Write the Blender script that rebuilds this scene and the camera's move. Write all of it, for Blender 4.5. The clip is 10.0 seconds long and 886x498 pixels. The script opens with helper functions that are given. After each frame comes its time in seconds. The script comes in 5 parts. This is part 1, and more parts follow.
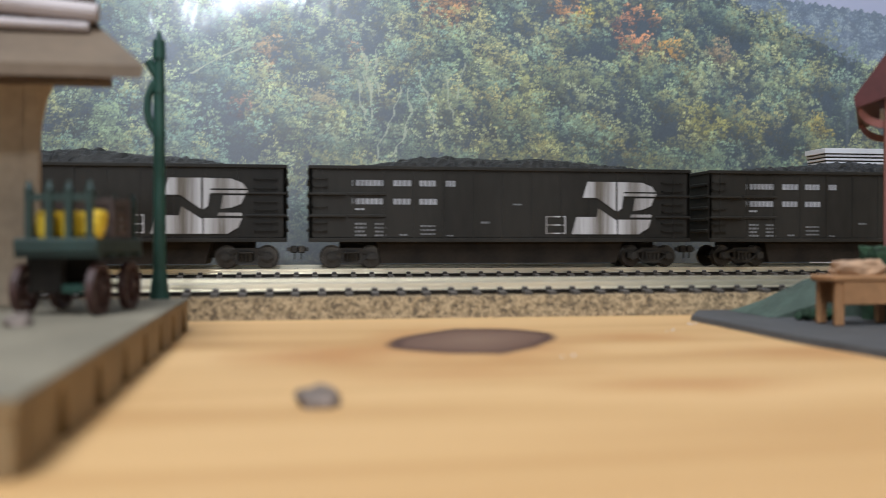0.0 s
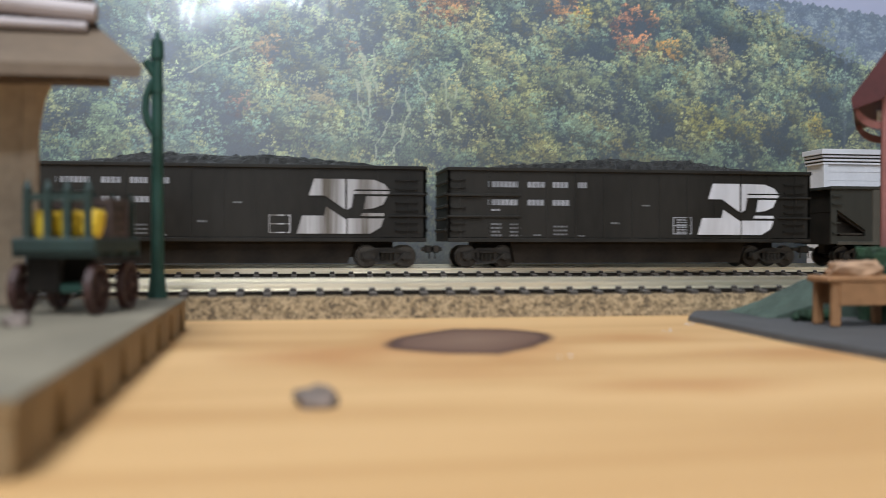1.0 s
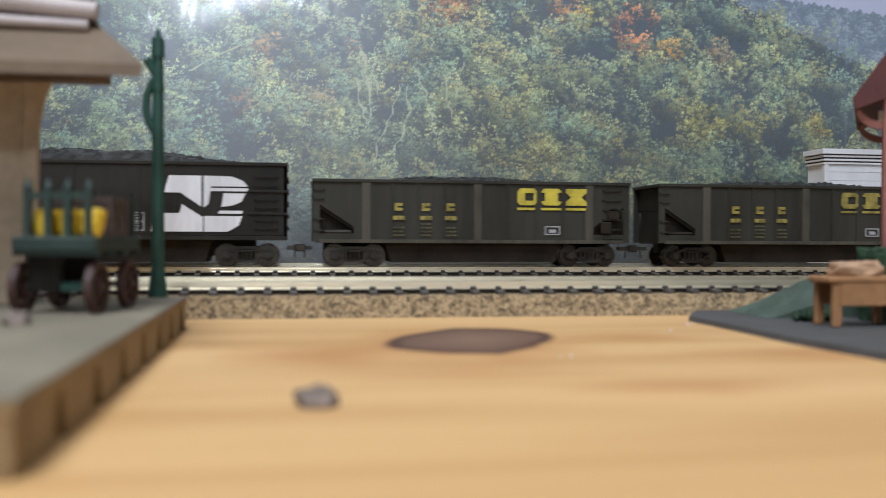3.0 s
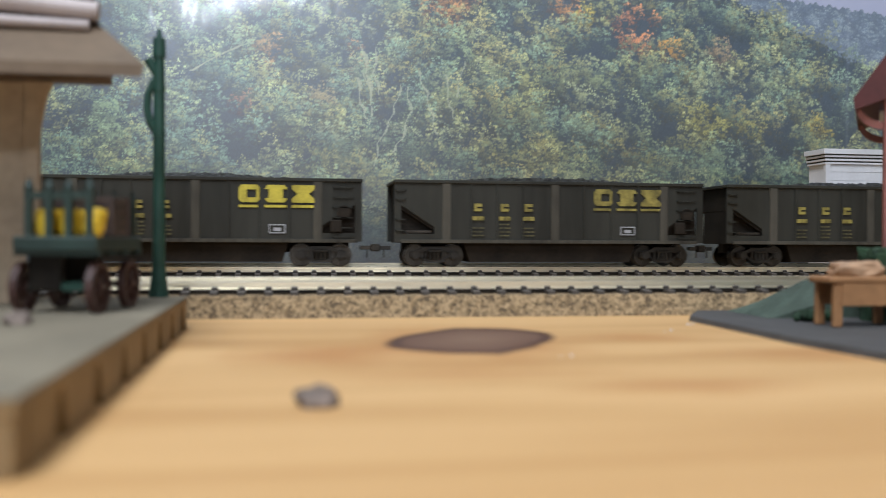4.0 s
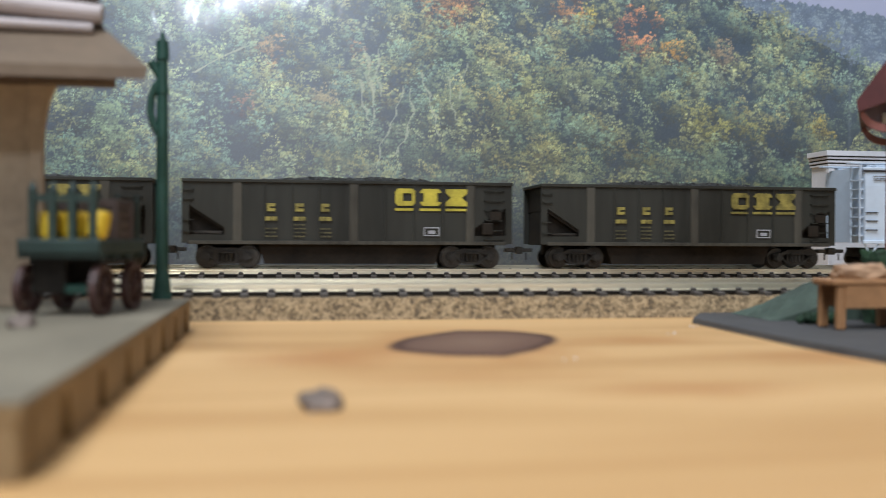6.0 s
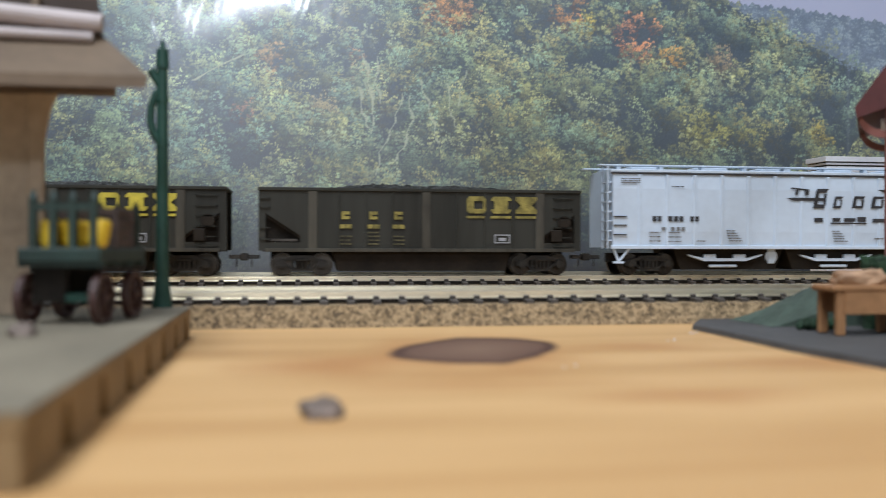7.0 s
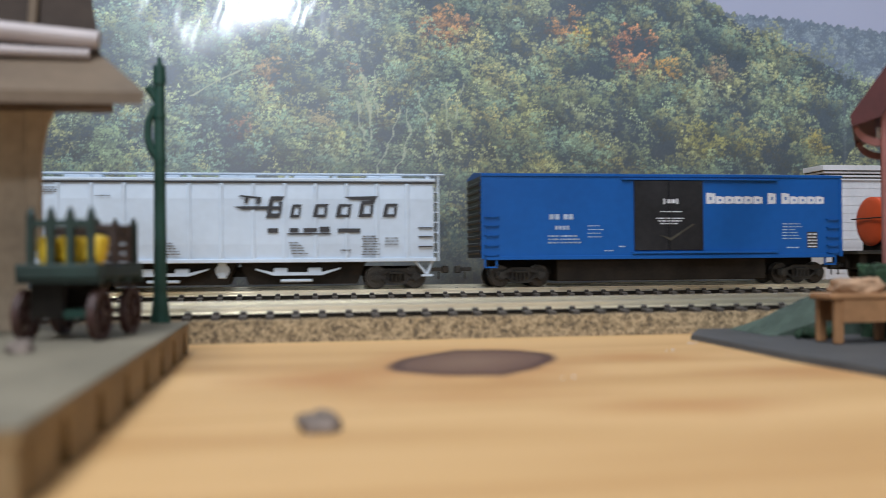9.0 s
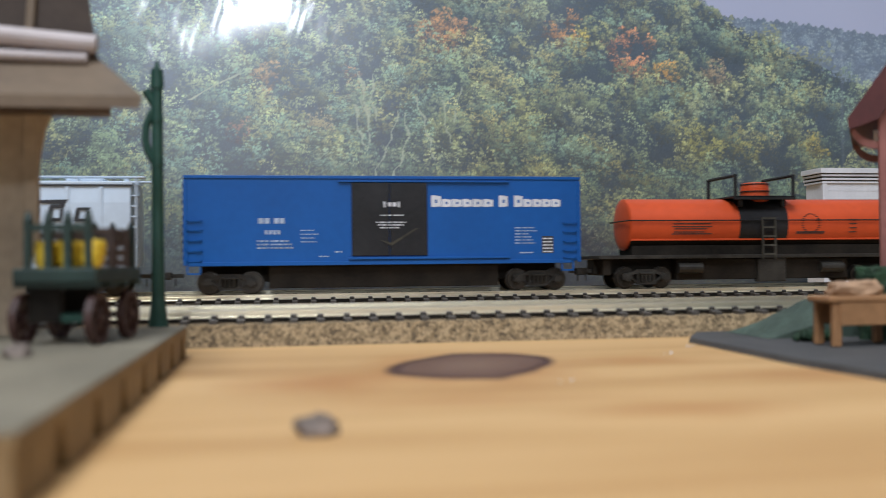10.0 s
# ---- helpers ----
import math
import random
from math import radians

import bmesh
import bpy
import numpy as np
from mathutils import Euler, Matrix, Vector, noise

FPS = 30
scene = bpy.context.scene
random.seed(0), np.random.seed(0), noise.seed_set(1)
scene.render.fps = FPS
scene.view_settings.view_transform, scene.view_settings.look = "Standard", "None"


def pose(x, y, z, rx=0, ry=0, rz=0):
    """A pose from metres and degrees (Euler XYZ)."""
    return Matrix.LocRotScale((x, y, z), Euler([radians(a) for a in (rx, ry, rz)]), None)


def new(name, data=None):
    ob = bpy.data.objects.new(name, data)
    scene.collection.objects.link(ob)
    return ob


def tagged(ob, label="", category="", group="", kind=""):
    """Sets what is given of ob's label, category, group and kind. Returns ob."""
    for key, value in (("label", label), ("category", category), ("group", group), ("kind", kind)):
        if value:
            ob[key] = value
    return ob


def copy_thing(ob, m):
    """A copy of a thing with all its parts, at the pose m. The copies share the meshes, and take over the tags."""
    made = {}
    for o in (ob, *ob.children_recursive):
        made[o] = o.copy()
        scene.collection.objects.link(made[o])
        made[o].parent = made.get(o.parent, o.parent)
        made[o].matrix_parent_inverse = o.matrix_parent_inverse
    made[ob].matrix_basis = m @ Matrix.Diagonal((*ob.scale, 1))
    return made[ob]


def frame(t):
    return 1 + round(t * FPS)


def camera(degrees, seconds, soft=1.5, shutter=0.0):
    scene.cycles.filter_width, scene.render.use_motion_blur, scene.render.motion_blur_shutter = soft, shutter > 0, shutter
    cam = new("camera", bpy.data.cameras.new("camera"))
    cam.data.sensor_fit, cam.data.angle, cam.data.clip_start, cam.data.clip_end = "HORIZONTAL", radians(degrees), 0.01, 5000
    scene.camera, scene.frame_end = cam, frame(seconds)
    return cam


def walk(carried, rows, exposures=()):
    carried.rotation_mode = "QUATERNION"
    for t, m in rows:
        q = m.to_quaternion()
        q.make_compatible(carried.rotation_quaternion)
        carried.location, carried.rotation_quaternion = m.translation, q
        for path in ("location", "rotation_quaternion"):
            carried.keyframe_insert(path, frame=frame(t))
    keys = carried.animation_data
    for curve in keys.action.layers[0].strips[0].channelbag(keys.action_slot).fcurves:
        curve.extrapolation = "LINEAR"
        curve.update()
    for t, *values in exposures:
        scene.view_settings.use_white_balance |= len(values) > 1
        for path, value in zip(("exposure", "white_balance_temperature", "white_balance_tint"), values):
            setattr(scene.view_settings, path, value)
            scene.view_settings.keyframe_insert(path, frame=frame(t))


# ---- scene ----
MM = 0.001


def view(x, y, z, down, right, lean):
    """Camera pose: place in millimetres, degrees of tilt down, turn right and lean."""
    return pose(x * MM, y * MM, z * MM, 90 - down, 0, -right) @ pose(0, 0, 0, 0, 0, lean)


cam = camera(51.0, 10.0, soft=0.65, shutter=0.3)
cam.data.dof.use_dof = True
cam.data.dof.focus_distance = 0.485
cam.data.dof.aperture_fstop = 15.0
walk(cam, [
    (0, view(-0.00, -0.00, 23.90, 0.453, 9.000, -0.000)),
    (0.5, view(0.15, -0.09, 23.94, 0.479, 9.049, 0.042)),
    (1, view(-0.08, -0.34, 24.12, 0.490, 9.142, 0.116)),
    (1.5, view(-0.17, -0.27, 24.16, 0.504, 9.181, 0.190)),
    (2, view(-0.13, -0.19, 24.05, 0.505, 9.159, 0.229)),
    (2.5, view(-0.22, -0.03, 24.29, 0.559, 9.160, 0.251)),
    (4, view(-0.07, -0.24, 24.35, 0.587, 9.060, 0.281)),
    (4.5, view(-0.16, -0.26, 24.55, 0.599, 9.039, 0.311)),
    (5, view(-0.41, -0.18, 24.43, 0.562, 9.008, 0.328)),
    (5.5, view(-0.32, -0.15, 24.49, 0.586, 8.947, 0.330)),
    (7, view(-0.54, -0.44, 24.85, 0.107, 8.978, 0.114)),
    (7.5, view(-0.17, -0.61, 24.76, -0.085, 8.953, -0.040)),
    (8, view(-0.32, -0.59, 24.96, -0.315, 8.933, -0.213)),
    (8.5, view(-0.13, -0.70, 24.83, -0.508, 8.964, -0.378)),
    (9, view(-0.01, -0.93, 24.82, -0.671, 8.994, -0.472)),
    (9.5, view(0.26, -1.04, 24.92, -0.809, 9.027, -0.592)),
    (10, view(0.23, -0.93, 24.78, -0.891, 9.069, -0.581)),
], exposures=((0, 0.0), (5.5, 0.0), (8.0, -0.12), (10, -0.14)))

# ---- light: dim world outside a closed room, ceiling panels inside ----
world = bpy.data.worlds.new("world")
world.use_nodes = True
world.node_tree.nodes["Background"].inputs[0].default_value = (0.5, 0.55, 0.62, 1)
world.node_tree.nodes["Background"].inputs[1].default_value = 0.25
scene.world = world
CEILING = 1.42
LAMPS = [(-0.13, -3.96, 0.46, 0.8, 95), (-0.3, -0.55, 0.5, 1.1, 36), (0.9, -0.55, 0.5, 1.1, 3)]
for lx, ly, lw, ll, power in LAMPS:
    data = bpy.data.lights.new("panel_light", "AREA")
    data.shape, data.size, data.size_y, data.energy = "RECTANGLE", lw, ll, power
    data.color = (0.875, 0.95, 1.07)
    new("panel_light", data).matrix_world = pose(lx, ly, CEILING - 0.03)


# ---- materials ----
def mat(name, color, rough=0.6, metal=0.0, var=0.12, scale=400.0, bump=0.1, second=None, stretch=(1, 1, 1), coat=0.0, fine=6.0, spec=0.5):
    """A painted or moulded surface: colour with two scales of variation and fine relief."""
    m = bpy.data.materials.new(name)
    m.use_nodes = True
    nt = m.node_tree
    b = nt.nodes["Principled BSDF"]
    co = nt.nodes.new("ShaderNodeTexCoord")
    mp = nt.nodes.new("ShaderNodeMapping")
    mp.inputs["Scale"].default_value = stretch
    nt.links.new(co.outputs["Object"], mp.inputs[0])
    n1, n2 = nt.nodes.new("ShaderNodeTexNoise"), nt.nodes.new("ShaderNodeTexNoise")
    for n, s in ((n1, scale * 0.25), (n2, scale * fine * 0.4)):
        n.inputs["Scale"].default_value = s
        n.inputs["Detail"].default_value = 4
        nt.links.new(mp.outputs[0], n.inputs["Vector"])
    mixn = nt.nodes.new("ShaderNodeMath")
    mixn.operation = "MULTIPLY_ADD"
    nt.links.new(n1.outputs[0], mixn.inputs[0])
    mixn.inputs[1].default_value = 0.7
    half = nt.nodes.new("ShaderNodeMath")
    half.operation = "MULTIPLY"
    half.inputs[1].default_value = 0.3
    nt.links.new(n2.outputs[0], half.inputs[0])
    nt.links.new(half.outputs[0], mixn.inputs[2])
    ramp = nt.nodes.new("ShaderNodeValToRGB")
    c2 = second or tuple(c * (1 - 2 * var) for c in color)
    c1 = tuple(min(1, c * (1 + var)) for c in color)
    ramp.color_ramp.elements[0].color, ramp.color_ramp.elements[1].color = (*c2, 1), (*c1, 1)
    ramp.color_ramp.elements[0].position, ramp.color_ramp.elements[1].position = 0.34, 0.62
    nt.links.new(mixn.outputs[0], ramp.inputs[0])
    nt.links.new(ramp.outputs[0], b.inputs["Base Color"])
    b.inputs["Roughness"].default_value = rough
    b.inputs["Metallic"].default_value = metal
    b.inputs["Specular IOR Level"].default_value = spec
    b.inputs["Coat Weight"].default_value = coat
    bp = nt.nodes.new("ShaderNodeBump")
    bp.inputs["Strength"].default_value = bump
    bp.inputs["Distance"].default_value = 0.0004
    nt.links.new(n2.outputs[0], bp.inputs["Height"])
    nt.links.new(bp.outputs[0], b.inputs["Normal"])
    return m


def mat_cork():
    m = mat("cork_grain", (0.42, 0.30, 0.19), 0.9)
    nt = m.node_tree
    b = nt.nodes["Principled BSDF"]
    co = nt.nodes.new("ShaderNodeTexCoord")
    v = nt.nodes.new("ShaderNodeTexVoronoi")
    v.inputs["Scale"].default_value = 1100
    n = nt.nodes.new("ShaderNodeTexNoise")
    n.inputs["Scale"].default_value = 420
    n.inputs["Detail"].default_value = 5
    nt.links.new(co.outputs["Object"], v.inputs["Vector"])
    nt.links.new(co.outputs["Object"], n.inputs["Vector"])
    sep = nt.nodes.new("ShaderNodeSeparateColor")
    nt.links.new(v.outputs["Color"], sep.inputs[0])
    add = nt.nodes.new("ShaderNodeMath")
    add.operation = "MULTIPLY_ADD"
    nt.links.new(sep.outputs[0], add.inputs[0])
    add.inputs[1].default_value = 0.55
    nt.links.new(n.outputs[0], add.inputs[2])
    r = nt.nodes.new("ShaderNodeValToRGB")
    e = r.color_ramp.elements
    e[0].position, e[0].color = 0.45, (0.095, 0.066, 0.037, 1)
    e[1].position, e[1].color = 1.0, (0.36, 0.255, 0.140, 1)
    mid = e.new(0.68)
    mid.color = (0.20, 0.138, 0.072, 1)
    nt.links.new(add.outputs[0], r.inputs[0])
    nt.links.new(r.outputs[0], b.inputs["Base Color"])
    bp = nt.nodes.new("ShaderNodeBump")
    bp.inputs["Strength"].default_value = 0.7
    bp.inputs["Distance"].default_value = 0.0006
    nt.links.new(add.outputs[0], bp.inputs["Height"])
    nt.links.new(bp.outputs[0], b.inputs["Normal"])
    return m


def mat_wood():
    """Pine board: grain along x, one dark oval knot that bends the grain round it."""
    m = bpy.data.materials.new("pine_board")
    m.use_nodes = True
    nt = m.node_tree
    N, L = nt.nodes.new, nt.links.new
    b = nt.nodes["Principled BSDF"]
    co = N("ShaderNodeTexCoord")

    def knot(cx, cy, rx, ry, ragged=0.22, skew=0.0, point=0.32):
        s = N("ShaderNodeVectorMath")
        s.operation = "SUBTRACT"
        s.inputs[1].default_value = (cx, cy, 0)
        L(co.outputs["Object"], s.inputs[0])
        d = N("ShaderNodeVectorMath")
        d.operation = "MULTIPLY"
        d.inputs[1].default_value = (1 / rx, 1 / ry, 0)
        # the oval lies aslant to the board
        parts = N("ShaderNodeSeparateXYZ")
        L(s.outputs[0], parts.inputs[0])
        lean = N("ShaderNodeMath")
        lean.operation = "MULTIPLY_ADD"
        lean.inputs[1].default_value = -skew
        L(parts.outputs[0], lean.inputs[0])
        L(parts.outputs[1], lean.inputs[2])
        join = N("ShaderNodeCombineXYZ")
        L(parts.outputs[0], join.inputs[0])
        L(lean.outputs[0], join.inputs[1])
        L(join.outputs[0], d.inputs[0])
        nz = N("ShaderNodeTexNoise")
        nz.inputs["Scale"].default_value = 60
        L(co.outputs["Object"], nz.inputs["Vector"])
        ln = N("ShaderNodeVectorMath")
        ln.operation = "LENGTH"
        L(d.outputs[0], ln.inputs[0])
        # the ends run out to points along the grain
        sx = N("ShaderNodeSeparateXYZ")
        L(d.outputs[0], sx.inputs[0])
        ab = N("ShaderNodeMath")
        ab.operation = "ABSOLUTE"
        L(sx.outputs[0], ab.inputs[0])
        tip = N("ShaderNodeMath")
        tip.operation = "MULTIPLY_ADD"
        tip.inputs[1].default_value = point
        L(ab.outputs[0], tip.inputs[0])
        L(ln.outputs["Value"], tip.inputs[2])
        a = N("ShaderNodeMath")
        a.operation = "MULTIPLY_ADD"
        a.inputs[1].default_value = ragged
        L(nz.outputs[0], a.inputs[0])
        L(tip.outputs[0], a.inputs[2])
        return a.outputs[0]

    k = knot(0.0432, 0.2225, 0.0395, 0.0295, 0.20, 0.42, 0.8)
    mp = N("ShaderNodeMapping")
    mp.inputs["Scale"].default_value = (2.2, 26, 1)
    mp.inputs["Rotation"].default_value = (0, 0, radians(-4))
    L(co.outputs["Object"], mp.inputs[0])
    n1 = N("ShaderNodeTexNoise")
    n1.inputs["Scale"].default_value = 1.6
    n1.inputs["Detail"].default_value = 5
    n1.inputs["Distortion"].default_value = 0.6
    L(mp.outputs[0], n1.inputs["Vector"])
    mp2 = N("ShaderNodeMapping")
    mp2.inputs["Scale"].default_value = (14, 420, 1)
    L(co.outputs["Object"], mp2.inputs[0])
    n2 = N("ShaderNodeTexNoise")
    n2.inputs["Scale"].default_value = 1.0
    n2.inputs["Detail"].default_value = 3
    L(mp2.outputs[0], n2.inputs["Vector"])
    r1 = N("ShaderNodeValToRGB")
    e = r1.color_ramp.elements
    e[0].position, e[0].color = 0.30, (0.48, 0.268, 0.104, 1)
    e[1].position, e[1].color = 0.62, (0.65, 0.412, 0.19, 1)
    L(n1.outputs[0], r1.inputs[0])
    r2 = N("ShaderNodeValToRGB")
    r2.color_ramp.elements[0].color = (0.93, 0.9, 0.85, 1)
    r2.color_ramp.elements[1].color = (1, 1, 1, 1)
    L(n2.outputs[0], r2.inputs[0])
    mul = N("ShaderNodeMix")
    mul.data_type, mul.blend_type = "RGBA", "MULTIPLY"
    mul.inputs["Factor"].default_value = 1
    L(r1.outputs[0], mul.inputs["A"])
    L(r2.outputs[0], mul.inputs["B"])
    kr = N("ShaderNodeValToRGB")
    e = kr.color_ramp.elements
    e[0].position, e[0].color = 0.0, (0.215, 0.13, 0.085, 1)
    e[1].position, e[1].color = 0.9, (0.145, 0.078, 0.052, 1)
    rim = e.new(1.02)
    rim.color = (0.075, 0.036, 0.026, 1)
    L(k, kr.inputs[0])
    fac = N("ShaderNodeMapRange")
    fac.inputs["From Min"].default_value, fac.inputs["From Max"].default_value = 1.04, 1.17
    fac.inputs["To Min"].default_value, fac.inputs["To Max"].default_value = 1.0, 0
    L(k, fac.inputs["Value"])
    mix = N("ShaderNodeMix")
    mix.data_type = "RGBA"
    L(fac.outputs[0], mix.inputs["Factor"])
    L(kr.outputs[0], mix.inputs["B"])
    # resin-stained grain that trails off beside the knot
    prev = mul.outputs["Result"]
    for cx, cy, rx, ry, amt in ((0.041, 0.216, 0.040, 0.050, 0.8), (0.008, 0.196, 0.036, 0.026, 0.7), (0.066, 0.147, 0.036, 0.013, 0.5), (0.085, 0.222, 0.030, 0.014, 0.5), (0.03, 0.165, 0.05, 0.014, 0.35), (0.11, 0.185, 0.04, 0.02, 0.4)):
        s = knot(cx, cy, rx, ry, 0.7)
        f = N("ShaderNodeMapRange")
        f.interpolation_type = "SMOOTHSTEP"
        f.inputs["From Min"].default_value, f.inputs["From Max"].default_value = 0.35, 1.5
        f.inputs["To Min"].default_value, f.inputs["To Max"].default_value = amt, 0
        L(s, f.inputs["Value"])
        mx = N("ShaderNodeMix")
        mx.data_type = "RGBA"
        L(f.outputs[0], mx.inputs["Factor"])
        L(prev, mx.inputs["A"])
        mx.inputs["B"].default_value = (0.40, 0.165, 0.048, 1)
        prev = mx.outputs["Result"]
    L(prev, mix.inputs["A"])
    L(mix.outputs["Result"], b.inputs["Base Color"])
    b.inputs["Roughness"].default_value = 0.55
    b.inputs["Specular IOR Level"].default_value = 0.2
    bp = N("ShaderNodeBump")
    bp.inputs["Strength"].default_value = 0.15
    bp.inputs["Distance"].default_value = 0.0003
    L(n2.outputs[0], bp.inputs["Height"])
    L(bp.outputs[0], b.inputs["Normal"])
    return m


def mat_print():
    """Laminated photo print: colour from the sheet's own print layer, under wavy gloss film."""
    m = bpy.data.materials.new("laminated_print")
    m.use_nodes = True
    nt = m.node_tree
    b = nt.nodes["Principled BSDF"]
    at = nt.nodes.new("ShaderNodeAttribute")
    at.attribute_name = "print"
    nt.links.new(at.outputs["Color"], b.inputs["Base Color"])
    b.inputs["Roughness"].default_value = 0.36
    b.inputs["Specular IOR Level"].default_value = 1.0
    b.inputs["IOR"].default_value = 1.64
    b.inputs["Coat Weight"].default_value = 1.0
    b.inputs["Coat Roughness"].default_value = 0.07
    co = nt.nodes.new("ShaderNodeTexCoord")
    mp = nt.nodes.new("ShaderNodeMapping")
    mp.inputs["Scale"].default_value = (40, 1, 22)
    nt.links.new(co.outputs["Object"], mp.inputs[0])
    n = nt.nodes.new("ShaderNodeTexNoise")
    n.inputs["Scale"].default_value = 1.0
    n.inputs["Detail"].default_value = 2
    n.inputs["Distortion"].default_value = 0.8
    nt.links.new(mp.outputs[0], n.inputs["Vector"])
    bp = nt.nodes.new("ShaderNodeBump")
    bp.inputs["Strength"].default_value = 0.12
    bp.inputs["Distance"].default_value = 0.0012
    nt.links.new(n.outputs[0], bp.inputs["Height"])
    nt.links.new(bp.outputs[0], b.inputs["Coat Normal"])
    return m


M_WOOD, M_CORK, M_PRINT = mat_wood(), mat_cork(), mat_print()
M_RAIL = mat("nickel_silver_rail", (0.90, 0.84, 0.68), 0.34, 0.9, 0.10, 300, 0.05, stretch=(0.1, 1, 1))
M_TIE = mat("brownish_black_plastic_tie", (0.086, 0.073, 0.062), 0.6, 0, 0.2, 500, 0.2)
M_BLACK = mat("weathered_black_car", (0.0195, 0.0180, 0.0150), 0.5, 0, 0.25, 120, 0.12, second=(0.0115, 0.0105, 0.0085), stretch=(1, 1, 0.25), spec=0.2)
M_HOPPER = mat("grimy_black_hopper", (0.0275, 0.0275, 0.0225), 0.55, 0, 0.3, 110, 0.12, second=(0.0135, 0.0132, 0.0102), stretch=(1, 1, 0.12), spec=0.2)
M_GRIME_SHADE = mat("post_grime_and_gap_shade", (0.058, 0.054, 0.043), 0.75, 0, 0.3, 220, 0.2, second=(0.028, 0.0255, 0.020), stretch=(1, 1, 0.22), spec=0.2)
M_UNDER = mat("underframe_brown_black", (0.0165, 0.0125, 0.0085), 0.7, 0, 0.3, 300, 0.2, spec=0.2)
M_TRUCK = mat("dusty_truck_plastic", (0.026, 0.0235, 0.0195), 0.45, 0, 0.35, 500, 0.2, spec=0.35)
M_WHEEL = mat("wheel_metal", (0.075, 0.068, 0.06), 0.3, 0.9, 0.2, 500, 0.1)
M_COAL = mat("coal_lumps", (0.022, 0.0215, 0.019), 0.45, 0, 0.4, 900, 0.8, spec=0.22)
M_WHITE = mat("white_lettering", (0.62, 0.63, 0.66), 0.55, 0, 0.1, 300, 0.05, stretch=(1, 1, 0.15))
M_FADED = mat("faded_white_logo", (0.46, 0.46, 0.47), 0.65, 0, 0.12, 560, 0.1, second=(0.10, 0.085, 0.065), stretch=(1, 1, 0.03))
M_LETTER = mat("greyed_white_lettering", (0.30, 0.31, 0.33), 0.6, 0, 0.2, 500, 0.05)
M_BLUISH = mat("thin_bluish_white_lettering", (0.36, 0.44, 0.56), 0.55, 0, 0.2, 500, 0.05)
M_DIM = mat("dim_grey_lettering", (0.16, 0.165, 0.17), 0.65, 0, 0.15, 400, 0.1)
M_YELLOW = mat("yellow_lettering", (0.50, 0.42, 0.045), 0.6, 0, 0.2, 500, 0.05)
M_YDIM = mat("worn_yellow_lettering", (0.24, 0.20, 0.045), 0.65, 0, 0.35, 700, 0.05)
M_YFAINT = mat("faint_yellow_lettering", (0.10, 0.088, 0.035), 0.65, 0, 0.4, 700, 0.05)
M_GREY = mat("pale_grey_hopper_paint", (0.54, 0.635, 0.74), 0.45, 0, 0.05, 120, 0.04)
M_INK = mat("black_ink_lettering", (0.03, 0.03, 0.034), 0.5, 0, 0.15, 400, 0.05)
M_TANKINK = mat("worn_black_ink_on_orange", (0.05, 0.022, 0.016), 0.5, 0, 0.3, 600, 0.05)
M_BLUE = mat("blue_boxcar_paint", (0.0045, 0.088, 0.335), 0.45, 0, 0.07, 120, 0.05, spec=0.28)
M_DOOR = mat("black_boxcar_door", (0.022, 0.022, 0.024), 0.42, 0, 0.2, 160, 0.05, spec=0.22)
M_ORANGE = mat("orange_tank_paint", (0.60, 0.082, 0.024), 0.42, 0, 0.06, 120, 0.04, spec=0.3)
M_TAN = mat("tan_station_plastic", (0.150, 0.106, 0.068), 0.6, 0, 0.12, 150, 0.1)
M_STUCCO = mat("warm_tan_station_wall", (0.46, 0.355, 0.25), 0.65, 0, 0.12, 150, 0.1)
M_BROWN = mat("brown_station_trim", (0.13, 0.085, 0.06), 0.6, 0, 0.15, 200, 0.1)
M_DARKROOF = mat("dark_brown_roof", (0.050, 0.036, 0.028), 0.75, 0, 0.15, 300, 0.2, spec=0.2)
M_STONE = mat("tan_stone_platform", (0.27, 0.182, 0.088), 0.75, 0, 0.15, 150, 0.25)
M_CONC = mat("grey_platform_deck", (0.200, 0.174, 0.124), 0.75, 0, 0.12, 200, 0.2)
M_GREEN = mat("dark_green_enamel", (0.022, 0.066, 0.050), 0.42, 0, 0.15, 300, 0.05, spec=0.3)
M_CARTGREEN = mat("green_cart_plastic", (0.016, 0.036, 0.030), 0.5, 0, 0.2, 300, 0.1)
M_RUST = mat("rust_red_wheel", (0.050, 0.019, 0.014), 0.55, 0, 0.2, 300, 0.1)
M_BARREL = mat("yellow_barrel_plastic", (0.66, 0.45, 0.03), 0.4, 0, 0.1, 300, 0.05)
M_CRATE = mat("dark_brown_crate", (0.055, 0.035, 0.028), 0.6, 0, 0.2, 300, 0.15)
M_RED = mat("barn_red_shelter", (0.075, 0.014, 0.014), 0.55, 0, 0.15, 250, 0.15)
M_REDPOST = mat("faded_red_post", (0.26, 0.10, 0.085), 0.55, 0, 0.15, 250, 0.1)
M_BENCH = mat("tan_wood_bench", (0.33, 0.165, 0.070), 0.55, 0, 0.15, 200, 0.1)
M_FLASH = mat("pinkish_grey_flashing", (0.46, 0.40, 0.39), 0.5, 0, 0.15, 120, 0.1, stretch=(0.2, 1, 1))
M_BUNDLE = mat("pinkish_tan_bundle", (0.42, 0.26, 0.155), 0.6, 0, 0.2, 200, 0.15)
M_HEDGE = mat("dark_green_flock", (0.018, 0.052, 0.022), 0.8, 0, 0.35, 700, 0.8)
